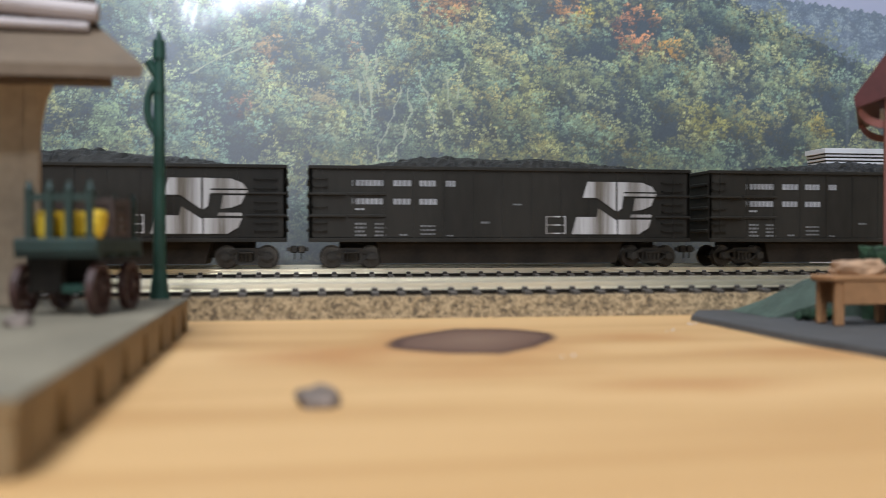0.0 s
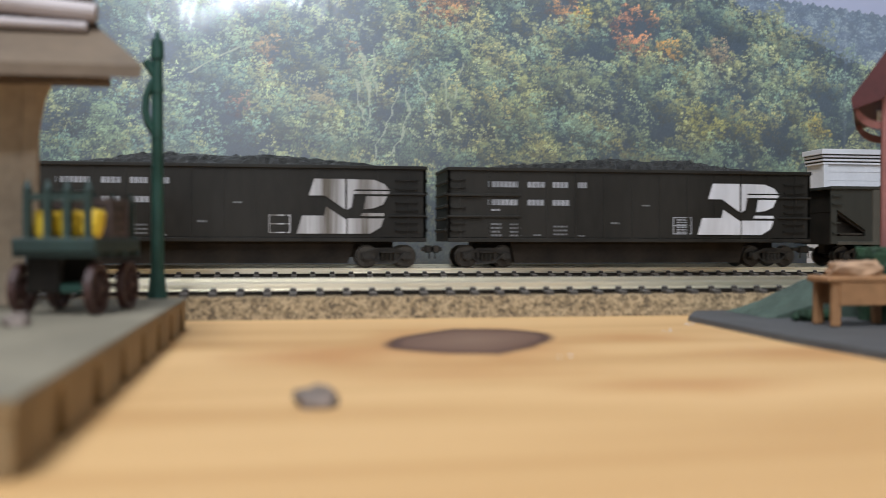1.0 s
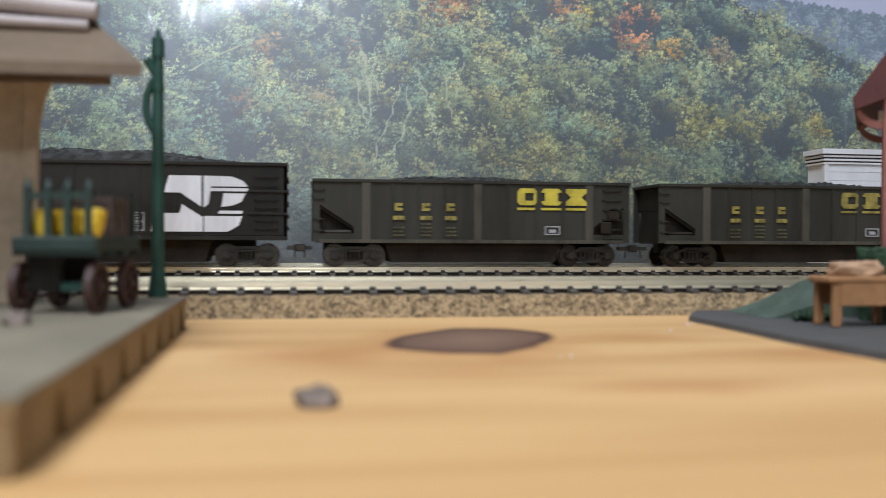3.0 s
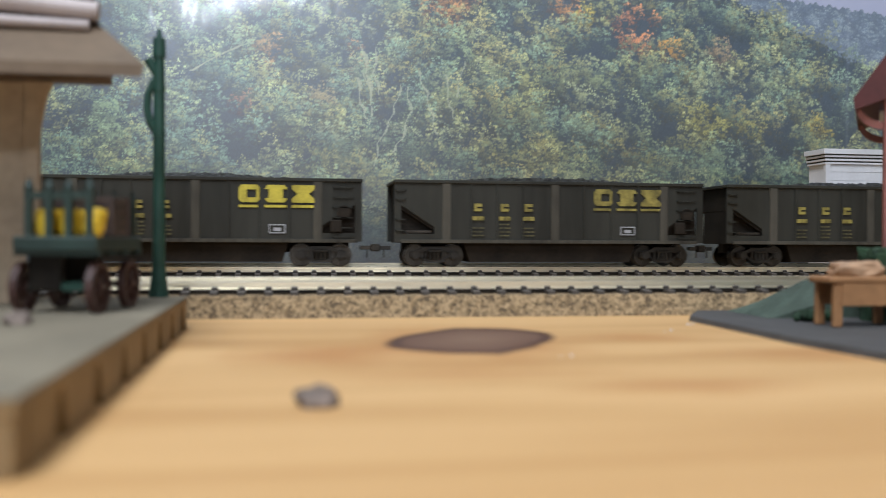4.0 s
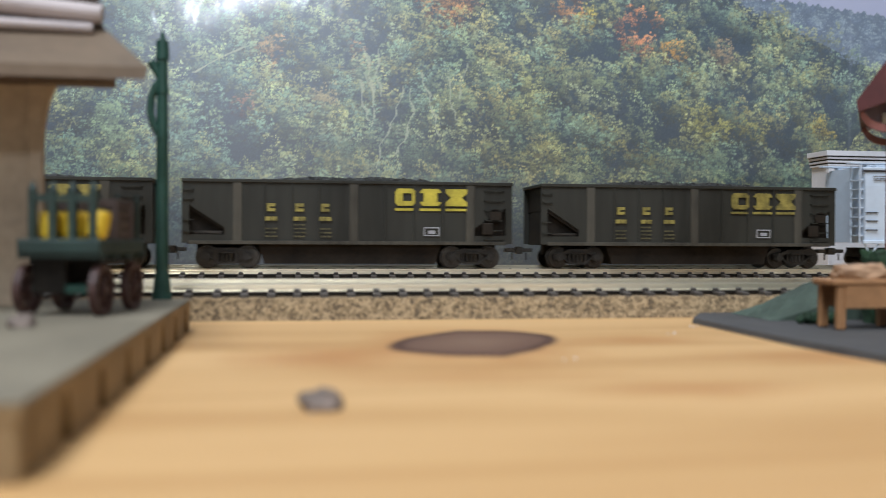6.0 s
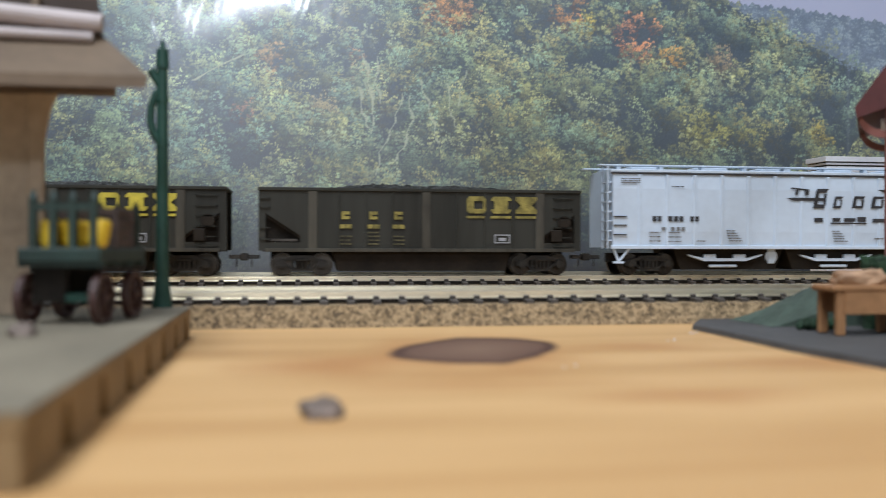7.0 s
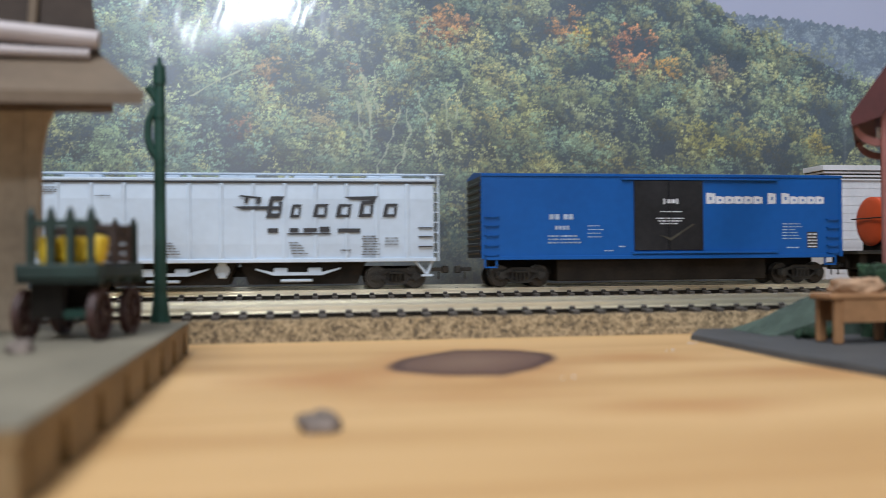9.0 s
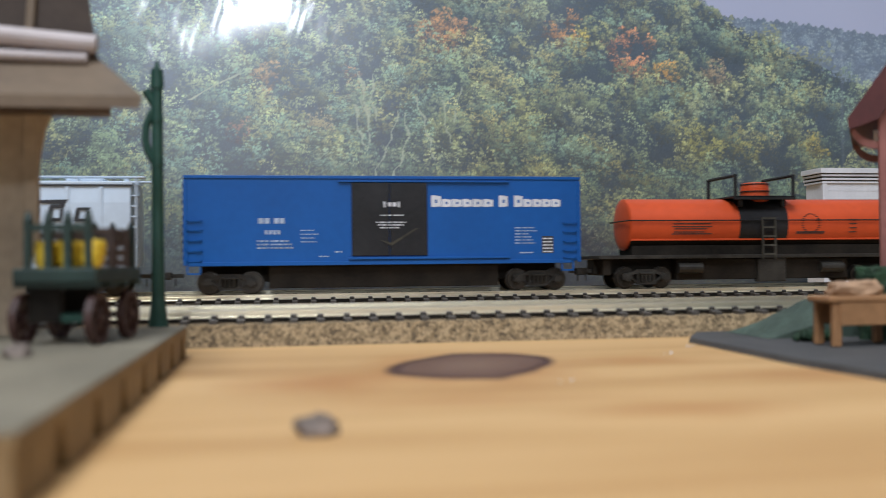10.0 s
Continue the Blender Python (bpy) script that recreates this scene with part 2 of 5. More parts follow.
M_BANK = mat("grey_green_bank", (0.060, 0.088, 0.066), 0.8, 0, 0.2, 300, 0.4)
M_SLAB = mat("grey_card_pavement", (0.068, 0.066, 0.064), 0.75, 0, 0.12, 250, 0.2)
M_SIDING = mat("white_clapboard", (0.66, 0.66, 0.68), 0.5, 0, 0.05, 200, 0.05)
M_ROCK = mat("grey_stone", (0.19, 0.15, 0.125), 0.85, 0, 0.3, 700, 0.6)
M_WALL = mat("room_wall_paint", (0.62, 0.60, 0.56), 0.8, 0, 0.05, 10, 0.05)
M_CEIL = mat("ceiling_paint", (0.75, 0.74, 0.72), 0.85, 0, 0.04, 10, 0.05)
M_CARPET = mat("room_floor_carpet", (0.20, 0.19, 0.18), 0.95, 0, 0.15, 60, 0.3)
M_LAMP = mat("white_lamp_frame", (0.8, 0.8, 0.8), 0.4, 0, 0.03, 30, 0.02)
M_DIFF = mat("lamp_diffuser", (0.8, 0.8, 0.8), 0.4, 0, 0.03, 30, 0.02)


# ---- mesh helpers, in millimetres ----
def box(bm, x0, x1, y0, y1, z0, z1, bevel=0.0):
    vs = bmesh.ops.create_cube(bm, size=1.0, matrix=Matrix.LocRotScale(((x0 + x1) / 2, (y0 + y1) / 2, (z0 + z1) / 2), None, (x1 - x0, y1 - y0, z1 - z0)))["verts"]
    if bevel:
        bmesh.ops.bevel(bm, geom=list({e for v in vs for e in v.link_edges}), offset=bevel, segments=1, affect="EDGES")


def rod(bm, a, b, r, seg=8, r2=None):
    a, b = Vector(a), Vector(b)
    m = Matrix.Translation((a + b) / 2) @ (b - a).to_track_quat("Z", "Y").to_matrix().to_4x4()
    bmesh.ops.create_cone(bm, cap_ends=True, segments=seg, radius1=r, radius2=r if r2 is None else r2, depth=(b - a).length, matrix=m)


def prism(bm, outline, y0, y1):
    """An outline of (x, z) pairs made solid from y0 to y1."""
    front = [bm.verts.new((x, y0, z)) for x, z in outline]
    back = [bm.verts.new((x, y1, z)) for x, z in outline]
    bm.faces.new(front)
    bm.faces.new(back[::-1])
    n = len(outline)
    for i in range(n):
        bm.faces.new((front[i], back[i], back[(i + 1) % n], front[(i + 1) % n]))


def along_x(bm, outline, x0, x1, cuts=1):
    """An outline of (y, z) pairs drawn out from x0 to x1."""
    rings = [[bm.verts.new((x0 + (x1 - x0) * i / cuts, y, z)) for y, z in outline] for i in range(cuts + 1)]
    n = len(outline)
    for a, b in zip(rings, rings[1:]):
        for i in range(n):
            bm.faces.new((a[i], a[(i + 1) % n], b[(i + 1) % n], b[i]))
    bm.faces.new(rings[0][::-1])
    bm.faces.new(rings[-1])


def lathe(bm, prof, seg=18):
    """Turns (radius, z) pairs about the z axis."""
    rings = [[bm.verts.new((r * math.cos(2 * math.pi * i / seg), r * math.sin(2 * math.pi * i / seg), z)) for i in range(seg)] for r, z in prof]
    for a, b in zip(rings, rings[1:]):
        for i in range(seg):
            bm.faces.new((a[i], a[(i + 1) % seg], b[(i + 1) % seg], b[i]))
    bm.faces.new(rings[0][::-1])
    bm.faces.new(rings[-1])


def block(bm, plan, z0, z1):
    """A plan of (x, y) pairs made solid from z0 to z1."""
    lo, hi = [[bm.verts.new((x, y, z)) for x, y in plan] for z in (z0, z1)]
    bm.faces.new(lo[::-1])
    bm.faces.new(hi)
    n = len(plan)
    for i in range(n):
        bm.faces.new((lo[i], lo[(i + 1) % n], hi[(i + 1) % n], hi[i]))


def mesh_of(name, bm, material, smooth=False):
    bmesh.ops.recalc_face_normals(bm, faces=bm.faces)
    bmesh.ops.scale(bm, vec=(MM, MM, MM), verts=bm.verts)
    me = bpy.data.meshes.new(name)
    bm.to_mesh(me)
    bm.free()
    me.materials.append(material)
    if smooth:
        me.shade_smooth()
        me.set_sharp_from_angle(angle=radians(40))
    return me


def part(name, bm, material, parent=None, label="", smooth=False):
    ob = new(name, mesh_of(name, bm, material, smooth))
    ob.parent = parent
    if label:
        ob["label"] = label
    return ob


def thing(name, x, y, z, label, category, group="", kind=""):
    ob = new(name)
    ob.empty_display_size = 0.01
    ob.location = (x * MM, y * MM, z * MM)
    return tagged(ob, label, category, group, kind)


def bars(bm, rows, y, solid=False):
    """Flat painted bars (x0, x1, z0, z1) just proud of the face at y; thin long ones break into word-long dashes."""
    for x0, x1, z0, z1 in rows:
        if solid or z1 - z0 > 0.95 or x1 - x0 < 3:
            box(bm, x0, x1, y - 0.1, y + 0.05, z0, z1)
            continue
        rng = random.Random(round(x0 * 13 + z0 * 71))
        x = x0
        while x < x1 - 0.4:
            end = min(x1, x + rng.uniform(0.7, 2.4))
            box(bm, x, end, y - 0.1, y + 0.05, z0, z1)
            x = end + rng.uniform(0.3, 0.6)


# ---- room and table ----
def room():
    bm = bmesh.new()
    box(bm, -2600, 2600, -5700, 760, -1000, -950)
    tagged(part("floor", bm, M_CARPET), "grey carpeted floor of the layout room", "floor", kind="structure")
    bm = bmesh.new()
    box(bm, -2600, 2600, -5700, 760, 1450, 1500)
    tagged(part("ceiling", bm, M_CEIL), "plain white painted ceiling of the room", "ceiling", kind="structure")
    for name, x0, x1, y0, y1 in (("wall_north", -2600, 2600, 700, 760), ("wall_south", -2600, 2600, -5700, -5640), ("wall_west", -2600, -2540, -5640, 700), ("wall_east", 2540, 2600, -5640, 700)):
        bm = bmesh.new()
        box(bm, x0, x1, y0, y1, -950, 1450)
        tagged(part(name, bm, M_WALL), "plain off-white painted room wall", "wall", kind="structure")
    for lx, ly, lw, ll, _ in LAMPS:
        lamp = thing("ceiling_light", lx * 1000, ly * 1000, CEILING * 1000, "white ceiling light panel in a shallow frame", "lamp", "ceiling lights")
        bm = bmesh.new()
        w, l = lw * 500, ll * 500
        for x0, x1, y0, y1 in ((-w - 20, -w, -l - 20, l + 20), (w, w + 20, -l - 20, l + 20), (-w, w, -l - 20, -l), (-w, w, l, l + 20)):
            box(bm, x0, x1, y0, y1, -25, 30, 2)
        part("frame", bm, M_LAMP, lamp)
        bm = bmesh.new()
        box(bm, -w, w, -l, l, 0, 10)
        part("diffuser", bm, M_DIFF, lamp)


def table():
    t = thing("layout_table", 0, 0, 0, "pine board layout table with a dark oval knot", "table", kind="structure")
    bm = bmesh.new()
    box(bm, -1300, 1500, -160, 640, -19, 0, 1)
    part("table_top", bm, M_WOOD, t)
    for x in (-1200, 1400):
        for y in (-110, 590):
            bm = bmesh.new()
            box(bm, x - 30, x + 30, y - 30, y + 30, -950, -19, 2)
            part("leg", bm, M_WOOD, t)


# ---- printed backdrop ----
def forest_print(xs, zs):
    """The printed hillside: crowns painted one over another from the ridge downwards, as sRGB colours on the sheet's grid."""
    rng = np.random.default_rng(7)
    W, H = len(xs), len(zs)
    px = xs[1] - xs[0]
    img = np.empty((H, W, 3))
    X, Z = np.meshgrid(xs, zs)
    ridge = np.interp(X, [-200, 150, 240, 278, 296, 344, 417, 460], [260, 240, 222, 205, 193.5, 191, 183, 178])
    ridge += 0.9 * np.sin(X * 0.55) + 0.7 * np.sin(X * 1.3 + 1)
    far = (Z > np.interp(X, [270, 296, 420, 460], [208, 190, 138, 120]))
    img[:] = (0.25, 0.315, 0.35)
    img[far] = (0.40, 0.46, 0.50)
    masks = []
    for i in range(40):
        h, w = int(rng.integers(2, 5)), int(rng.integers(3, 7))
        yy, xx = np.mgrid[-1:1:h * 1j, -1:1:w * 1j]
        base = np.clip(1.25 - (xx ** 2 + yy ** 2) * rng.uniform(0.8, 1.3), 0, 1)
        masks.append(base * (rng.random((h, w)) > 0.3) * rng.uniform(0.5, 1.0, (h, w)))
    spots = [(229, 164, 16, (0.78, 0.52, 0.33)), (212, 166, 9, (0.62, 0.42, 0.30)), (181, 181, 15, (0.68, 0.48, 0.28)), (192, 172, 8, (0.66, 0.60, 0.28)), (95, 174, 12, (0.64, 0.46, 0.28)), (110, 176, 7, (0.60, 0.44, 0.3)),
             (249, 152, 6, (0.72, 0.54, 0.26)), (-20, 141, 9, (0.62, 0.48, 0.30)), (-33, 109, 7, (0.60, 0.42, 0.30)), (273, 104, 15, (0.56, 0.55, 0.30)), (308, 101, 8, (0.58, 0.56, 0.30)), (352, 120, 9, (0.58, 0.56, 0.32)),
             (357, 100, 9, (0.60, 0.54, 0.26)), (356, 140, 10, (0.55, 0.56, 0.36)), (150, 118, 13, (0.56, 0.57, 0.36)), (15, 113, 9, (0.56, 0.50, 0.34)), (40, 150, 6, (0.62, 0.46, 0.30)), (30, 130, 9, (0.56, 0.50, 0.34)), (290, 150, 8, (0.54, 0.47, 0.34)), (-60, 95, 10, (0.52, 0.56, 0.38)), (-110, 88, 12, (0.50, 0.55, 0.38))]
    hollows = [(336, 103, 10, 22), (379, 96, 12, 16), (300, 83, 12, 12), (247, 94, 14, 14), (215, 112, 9, 16), (282, 128, 8, 14), (120, 92, 10, 12), (175, 100, 8, 18), (60, 100, 9, 12), (-40, 92, 12, 14), (5, 84, 14, 9)]
    trees = []
    for z in np.arange(262, 0, -4.2):
        for x in np.arange(-205, 465, 10.5):
            cx, cz = x + rng.uniform(-6, 6), z + rng.uniform(-3, 3)
            isfar = cz > np.interp(cx, [270, 296, 420, 460], [208, 190, 138, 120])
            if cz > np.interp(cx, [-200, 150, 240, 278, 296, 344, 417, 460], [260, 240, 222, 205, 193.5, 191, 183, 178]) - 2:
                continue
            if not isfar and rng.random() < 0.55:
                continue
            # dark hollows between the nearer trees
            if any(((cx - hx) / rx) ** 2 + ((cz - hz) / rz) ** 2 < 1 for hx, hz, rx, rz in hollows) and rng.random() < 0.85:
                continue
            trees.append((cz, cx, isfar))
            if isfar:
                trees += [(cz + rng.uniform(-3, 3), cx + rng.uniform(-6, 6), True) for _ in range(3)]
    trees.sort(reverse=True)
    greens = [(0.53, 0.58, 0.43), (0.48, 0.56, 0.45), (0.60, 0.61, 0.42), (0.46, 0.54, 0.44), (0.54, 0.57, 0.43), (0.62, 0.60, 0.40)]
    for cz, cx, isfar in trees:
        r = rng.uniform(3.0, 5.0) if isfar else rng.uniform(7, 16) * (1.15 - 0.0025 * (cz - 60))
        tone = np.array((0.52, 0.575, 0.58) if isfar else greens[int(rng.integers(len(greens)))]) * (rng.uniform(0.94, 1.06) if isfar else rng.uniform(0.84, 1.24))
        for sx, sz, sr, sc in spots:
            if (cx - sx) ** 2 + (cz - sz) ** 2 < sr * sr * 0.85:
                tone = np.array(sc) * 1.0 + 0.07
                r *= 0.85
        dark = tone * (0.80 if isfar else 0.46) + np.array((0.005, 0.025, 0.085))
        n = int(12 if isfar else 9.0 * r * r ** 0.35)
        ang, rad = rng.uniform(0, 2 * np.pi, n), np.sqrt(rng.random(n))
        bend = 1 + 0.28 * np.sin(3 * ang + rng.uniform(0, 6)) + 0.2 * np.sin(5 * ang + rng.uniform(0, 6))
        dx, dz = np.cos(ang) * rad * bend, np.sin(ang) * rad * bend
        # bare gaps within the crown
        gx, gz = rng.uniform(-0.5, 0.5, 3), rng.uniform(-0.6, 0.3, 3)
        order = np.argsort(dz + rng.uniform(-0.5, 0.5, n))
        for j in order:
            if not isfar and min((dx[j] - gx) ** 2 + (dz[j] - gz) ** 2) < 0.05:
                continue
            lit = 0.46 + 0.74 * dz[j] + 0.34 * dx[j] + rng.normal(0, 0.13)
            lit = min(max(lit, 0), 1.12)
            col = dark + (tone * 1.12 - dark) * lit
            mk = masks[int(rng.integers(40))]
            ix = int((cx + dx[j] * r * 0.9 - xs[0]) / px)
            iz = int((cz + dz[j] * r - zs[0]) / px)
            h, w = mk.shape
            if ix < 0 or iz < 0 or ix + w >= W or iz + h >= H:
                continue
            a = mk[:, :, None]
            img[iz:iz + h, ix:ix + w] = img[iz:iz + h, ix:ix + w] * (1 - a) + col * a
    # printed air haze with some film glare painted in, darker and bluer along the foot
    haze_mix = np.clip((Z - 85) / 130, 0, 1)[:, :, None] * 0.10 + np.clip((X - 90) / 330, 0, 1)[:, :, None] * 0.05
    img = img * (1 - haze_mix) + np.array((0.62, 0.68, 0.76)) * haze_mix
    foot = np.clip((62 - Z) / 40, 0, 1)[:, :, None] * 0.7
    img = img * (1 - foot) + np.array((0.22, 0.26, 0.30)) * foot
    img *= np.array((1.02, 1.02, 1.06))
    img *= 1 - 0.15 * np.clip((125 - Z) / 40, 0, 1)[:, :, None]
    # joint between two lengths of the sheet, its reflected light painted as a pale line
    cool = np.clip((140 - X) / 220, 0, 1)[:, :, None]
    img = (img - 0.42) * 1.16 + 0.405
    img *= 1 + cool * np.array((-0.09, -0.02, 0.05))
    seam = np.exp(-((X - 382) / 1.2) ** 2)[:, :, None] * 0.16
    img = img * (1 - seam) + np.array((0.72, 0.75, 0.80)) * seam
    sky = Z > ridge
    img[sky] = (0.70, 0.73, 0.84)
    # sunlit leaf glints and the grain of the print
    k = rng.random((H, W))
    img[(k > 0.985) & ~sky & ~far] += 0.08
    img[~sky] += rng.normal(0, 0.018, img[~sky].shape[:1])[:, None]
    # reflections off wrinkles in the film, painted as pale streaks
    film_glints = [[(640, 80), (650, 130), (658, 180)], [(632, 140), (640, 190), (650, 215)], [(645, 130), (660, 180), (655, 225)], [(668, 85), (662, 130), (672, 170)],
            [(712, 150), (700, 190), (690, 220), (670, 260), (665, 300)], [(722, 155), (728, 200), (712, 250), (695, 275)], [(740, 125), (755, 160), (765, 200), (775, 240)],
            [(790, 130), (800, 190), (808, 210)], [(825, 105), (812, 170)], [(345, 138), (430, 90)]]
    for film_glint in film_glints:
        pts = [((x - 640) * 0.365 + 42, 125.3 - (y - 150) * 0.355) for x, y in film_glint]
        wide = rng.uniform(1.1, 2.0)
        ph = rng.uniform(0, 6)
        for (xa, za), (xb, zb) in zip(pts, pts[1:]):
            m = int(math.hypot(xb - xa, zb - za) / 0.4)
            for s in np.linspace(0, 1, m):
                x0 = xa + (xb - xa) * s + 0.7 * math.sin(s * 5 + ph)
                z0 = za + (zb - za) * s
                ix, iz = int((x0 - xs[0]) / px), int((z0 - zs[0]) / px)
                q = max(1, int(wide * (1 + 0.5 * math.sin(s * 7 + ph)) / px))
                img[iz:iz + 1, ix:ix + q] = img[iz:iz + 1, ix:ix + q] * 0.45 + np.array((0.70, 0.73, 0.62)) * 0.55
    return np.clip(img, 0.02, 1)


def backdrop():
    step = 0.65
    fx, fz = np.arange(-192, 450, step), np.arange(6, 214, step)
    img = forest_print(fx, fz)
    lin = np.where(img <= 0.04045, img / 12.92, ((img + 0.055) / 1.055) ** 2.4)
    # the sheet runs on plainly beyond the fine print
    xs = np.concatenate([[-900, -500, -300], fx, [600, 800, 1200]])
    zs = np.concatenate([[0, 3], fz, [260, 340, 420]])
    lin = np.pad(lin, ((2, 3), (3, 3), (0, 0)), mode="edge")
    W, H = len(xs), len(zs)
    X, Z = np.meshgrid(xs, zs)
    Y = 600 + 1.2 * np.sin(X / 95.0 + 0.5) + 0.5 * np.sin(X / 31.0 + Z / 60.0) + 0.35 * np.sin(X / 17.0) * np.clip((Z - 120) / 90, 0, 1)
    co = np.stack([X, Y, Z], -1).reshape(-1, 3) * MM
    i = np.arange((H - 1) * (W - 1))
    a = (i // (W - 1)) * W + i % (W - 1)
    quads = np.stack([a, a + 1, a + W + 1, a + W], -1)
    me = bpy.data.meshes.new("printed_backdrop")
    me.vertices.add(len(co))
    me.vertices.foreach_set("co", co.ravel())
    me.loops.add(quads.size)
    me.loops.foreach_set("vertex_index", quads.ravel().astype(np.int32))
    me.polygons.add(len(quads))
    me.polygons.foreach_set("loop_start", (np.arange(len(quads)) * 4).astype(np.int32))
    me.update(calc_edges=True)
    layer = me.color_attributes.new("print", "FLOAT_COLOR", "POINT")
    rgba = np.ones((H * W, 4), np.float32)
    rgba[:, :3] = lin.reshape(-1, 3)
    layer.data.foreach_set("color", rgba.ravel())
    me.materials.append(M_PRINT)
    me.shade_smooth()
    ob = new("backdrop", me)
    tagged(ob, "glossy laminated photo print of an autumn forest hillside", "backdrop", kind="structure")
    bm = bmesh.new()
    box(bm, -900, 1200, 606, 612, 0, 420)
    b = part("backing_board", bm, M_WALL, ob)
    return b


# ---- tracks ----
def cork(name, y0, y1, x0, x1, top, drop):
    bm = bmesh.new()
    prof = [(y0, 0), (y0 + 1.2, top * 0.35), (y0 + 2.6, top * 0.75), (y0 + 3.6, top), (y1 - 3.6, top + drop), (y1, 0)]
    n = int((x1 - x0) / 1.5)
    rows = []
    for i in range(n + 1):
        x = x0 + (x1 - x0) * i / n
        rows.append([bm.verts.new((x, y + 0.45 * noise.noise((x * 0.6, z, k * 3.1 + y0)), max(0, z + (0.25 * noise.noise((x * 0.8, k * 5.0, y0)) if z else 0)))) for k, (y, z) in enumerate(prof)])
    for a, b in zip(rows, rows[1:]):
        for k in range(len(prof) - 1):
            bm.faces.new((a[k], b[k], b[k + 1], a[k + 1]))
    ob = part(name, bm, M_CORK)
    return tagged(ob, "speckled tan cork roadbed strip under the track", "roadbed", kind="structure")


def track(y_near, y_far, z_near, z_far, x0, x1, first, gap, label):
    """Two rails on plastic ties; z_near and z_far are the rail heads (the curve is superelevated)."""
    t = thing("railway_track", 0, 0, 0, label, "track", "model railway tracks")
    for y, z in ((y_near, z_near), (y_far, z_far)):
        bm = bmesh.new()
        b = z - 2.5
        half = [(1.1, b), (1.1, b + 0.3), (0.4, b + 0.55), (0.4, b + 1.55), (0.62, b + 1.75), (0.62, b + 2.35), (0.45, b + 2.5)]
        prof = [(y - w, h) for w, h in half] + [(y + w, h) for w, h in half[::-1]]
        along_x(bm, prof, x0, x1)
        part("rail", bm, M_RAIL, t)
    mid = (y_near + y_far) / 2
    tilt = math.degrees(math.atan2(z_far - z_near, y_far - y_near))
    zt = (z_near + z_far) / 2 - 2.5
    bm = bmesh.new()
    box(bm, -1.25, 1.25, -15.2, 15.2, -1.35, 0, 0.15)
    for y in (-8.25, 8.25):
        for s in (-1, 1):
            box(bm, -1.05, 1.05, y + s * 1.6 - 0.5, y + s * 1.6 + 0.5, 0, 1.0, 0.35)
    me = mesh_of("tie", bm, M_TIE)
    for y, z in ((y_near, z_near), (y_far, z_far)):
        web = bmesh.new()
        box(web, x0, x1, y - 1.9, y + 1.9, z - 3.7, z - 2.55)
        part("tie_web", web, M_UNDER, t, "black plastic strip between the ties")
    x = first
    while x < x1 - 2:
        ob = new("tie", me)
        ob.parent = t
        ob.matrix_local = pose((x + random.uniform(-0.25, 0.25)) * MM, mid * MM, zt * MM, tilt, 0, random.uniform(-0.6, 0.6))
        x += gap
    return t


# ---- rolling stock: x from the car's left end, y across, z from the rail head ----
SIDE = -17.0


def wheelset(parent, x):
    bm = bmesh.new()
    for s in (-1, 1):
        rod(bm, (0, s * 7.2, 0), (0, s * 8.1, 0), 5.3, 24)
        rod(bm, (0, s * 8.1, 0), (0, s * 9.9, 0), 4.8, 24, 4.7)
        rod(bm, (0, s * 9.9, 0), (0, s * 10.2, 0), 2.2, 12)
        for k in range(4):
            a = k * math.pi / 2
            box(bm, math.cos(a) * 3.2 - 0.35, math.cos(a) * 3.2 + 0.35, s * 9.95 - 0.12, s * 9.95 + 0.12, math.sin(a) * 3.2 - 0.35, math.sin(a) * 3.2 + 0.35)
    rod(bm, (0, -11.5, 0), (0, 11.5, 0), 1.1, 8)
    w = part("wheelset", bm, M_WHEEL, parent, "metal wheelset with bright rims", True)
    w.location = (x * MM, 0, 4.8 * MM)
    return w


def truck(parent, x, base=17.5, material=None):
    bm = bmesh.new()
    h = base / 2
    for s in (-1, 1):
        y0, y1 = sorted((s * 11.3, s * 12.6))
        # arched side frame with two windows beside the spring nest
        prism(bm, [(-h - 2.4, 6.6), (-h - 2.4, 3.8), (-h + 2.0, 3.8), (-h + 2.0, 6.0), (-3.6, 7.0), (3.6, 7.0), (h - 2.0, 6.0), (h - 2.0, 3.8), (h + 2.4, 3.8), (h + 2.4, 6.6), (h - 2.4, 7.6), (4.2, 8.8), (-4.2, 8.8), (-h + 2.4, 7.6)], y0, y1)
        prism(bm, [(-h + 1.6, 4.6), (-3.8, 1.6), (3.8, 1.6), (h - 1.6, 4.6), (h - 1.6, 5.8), (4.4, 3.0), (-4.4, 3.0), (-h + 1.6, 5.8)], y0, y1)
        for k in (-1, 1):
            rod(bm, (k * h, s * 12.4, 4.9), (k * h, s * 13.7, 4.9), 1.8, 12)
            rod(bm, (k * h, s * 13.5, 4.9), (k * h, s * 14.0, 4.9), 1.1, 10)
            box(bm, k * 3.9 - 0.55, k * 3.9 + 0.55, y0, y1, 2.2, 8.0, 0.15)
        for k in (-1.9, 0, 1.9):
            rod(bm, (k, s * 12.4, 2.8), (k, s * 12.4, 6.2), 0.8, 8)
            for j in range(4):
                rod(bm, (k, s * 12.4, 3.0 + j * 0.85), (k, s * 12.4, 3.35 + j * 0.85), 1.0, 8)
        box(bm, -3.2, 3.2, *sorted((s * 12.2, s * 13.5)), 6.2, 7.4, 0.2)
    box(bm, -3, 3, -11.5, 11.5, 4.2, 8.6, 0.3)
    t = part("truck", bm, material or M_TRUCK, parent)
    t.location = (x * MM, 0, 0)
    for k in (-1, 1):
        wheelset(t, k * h)
    return t


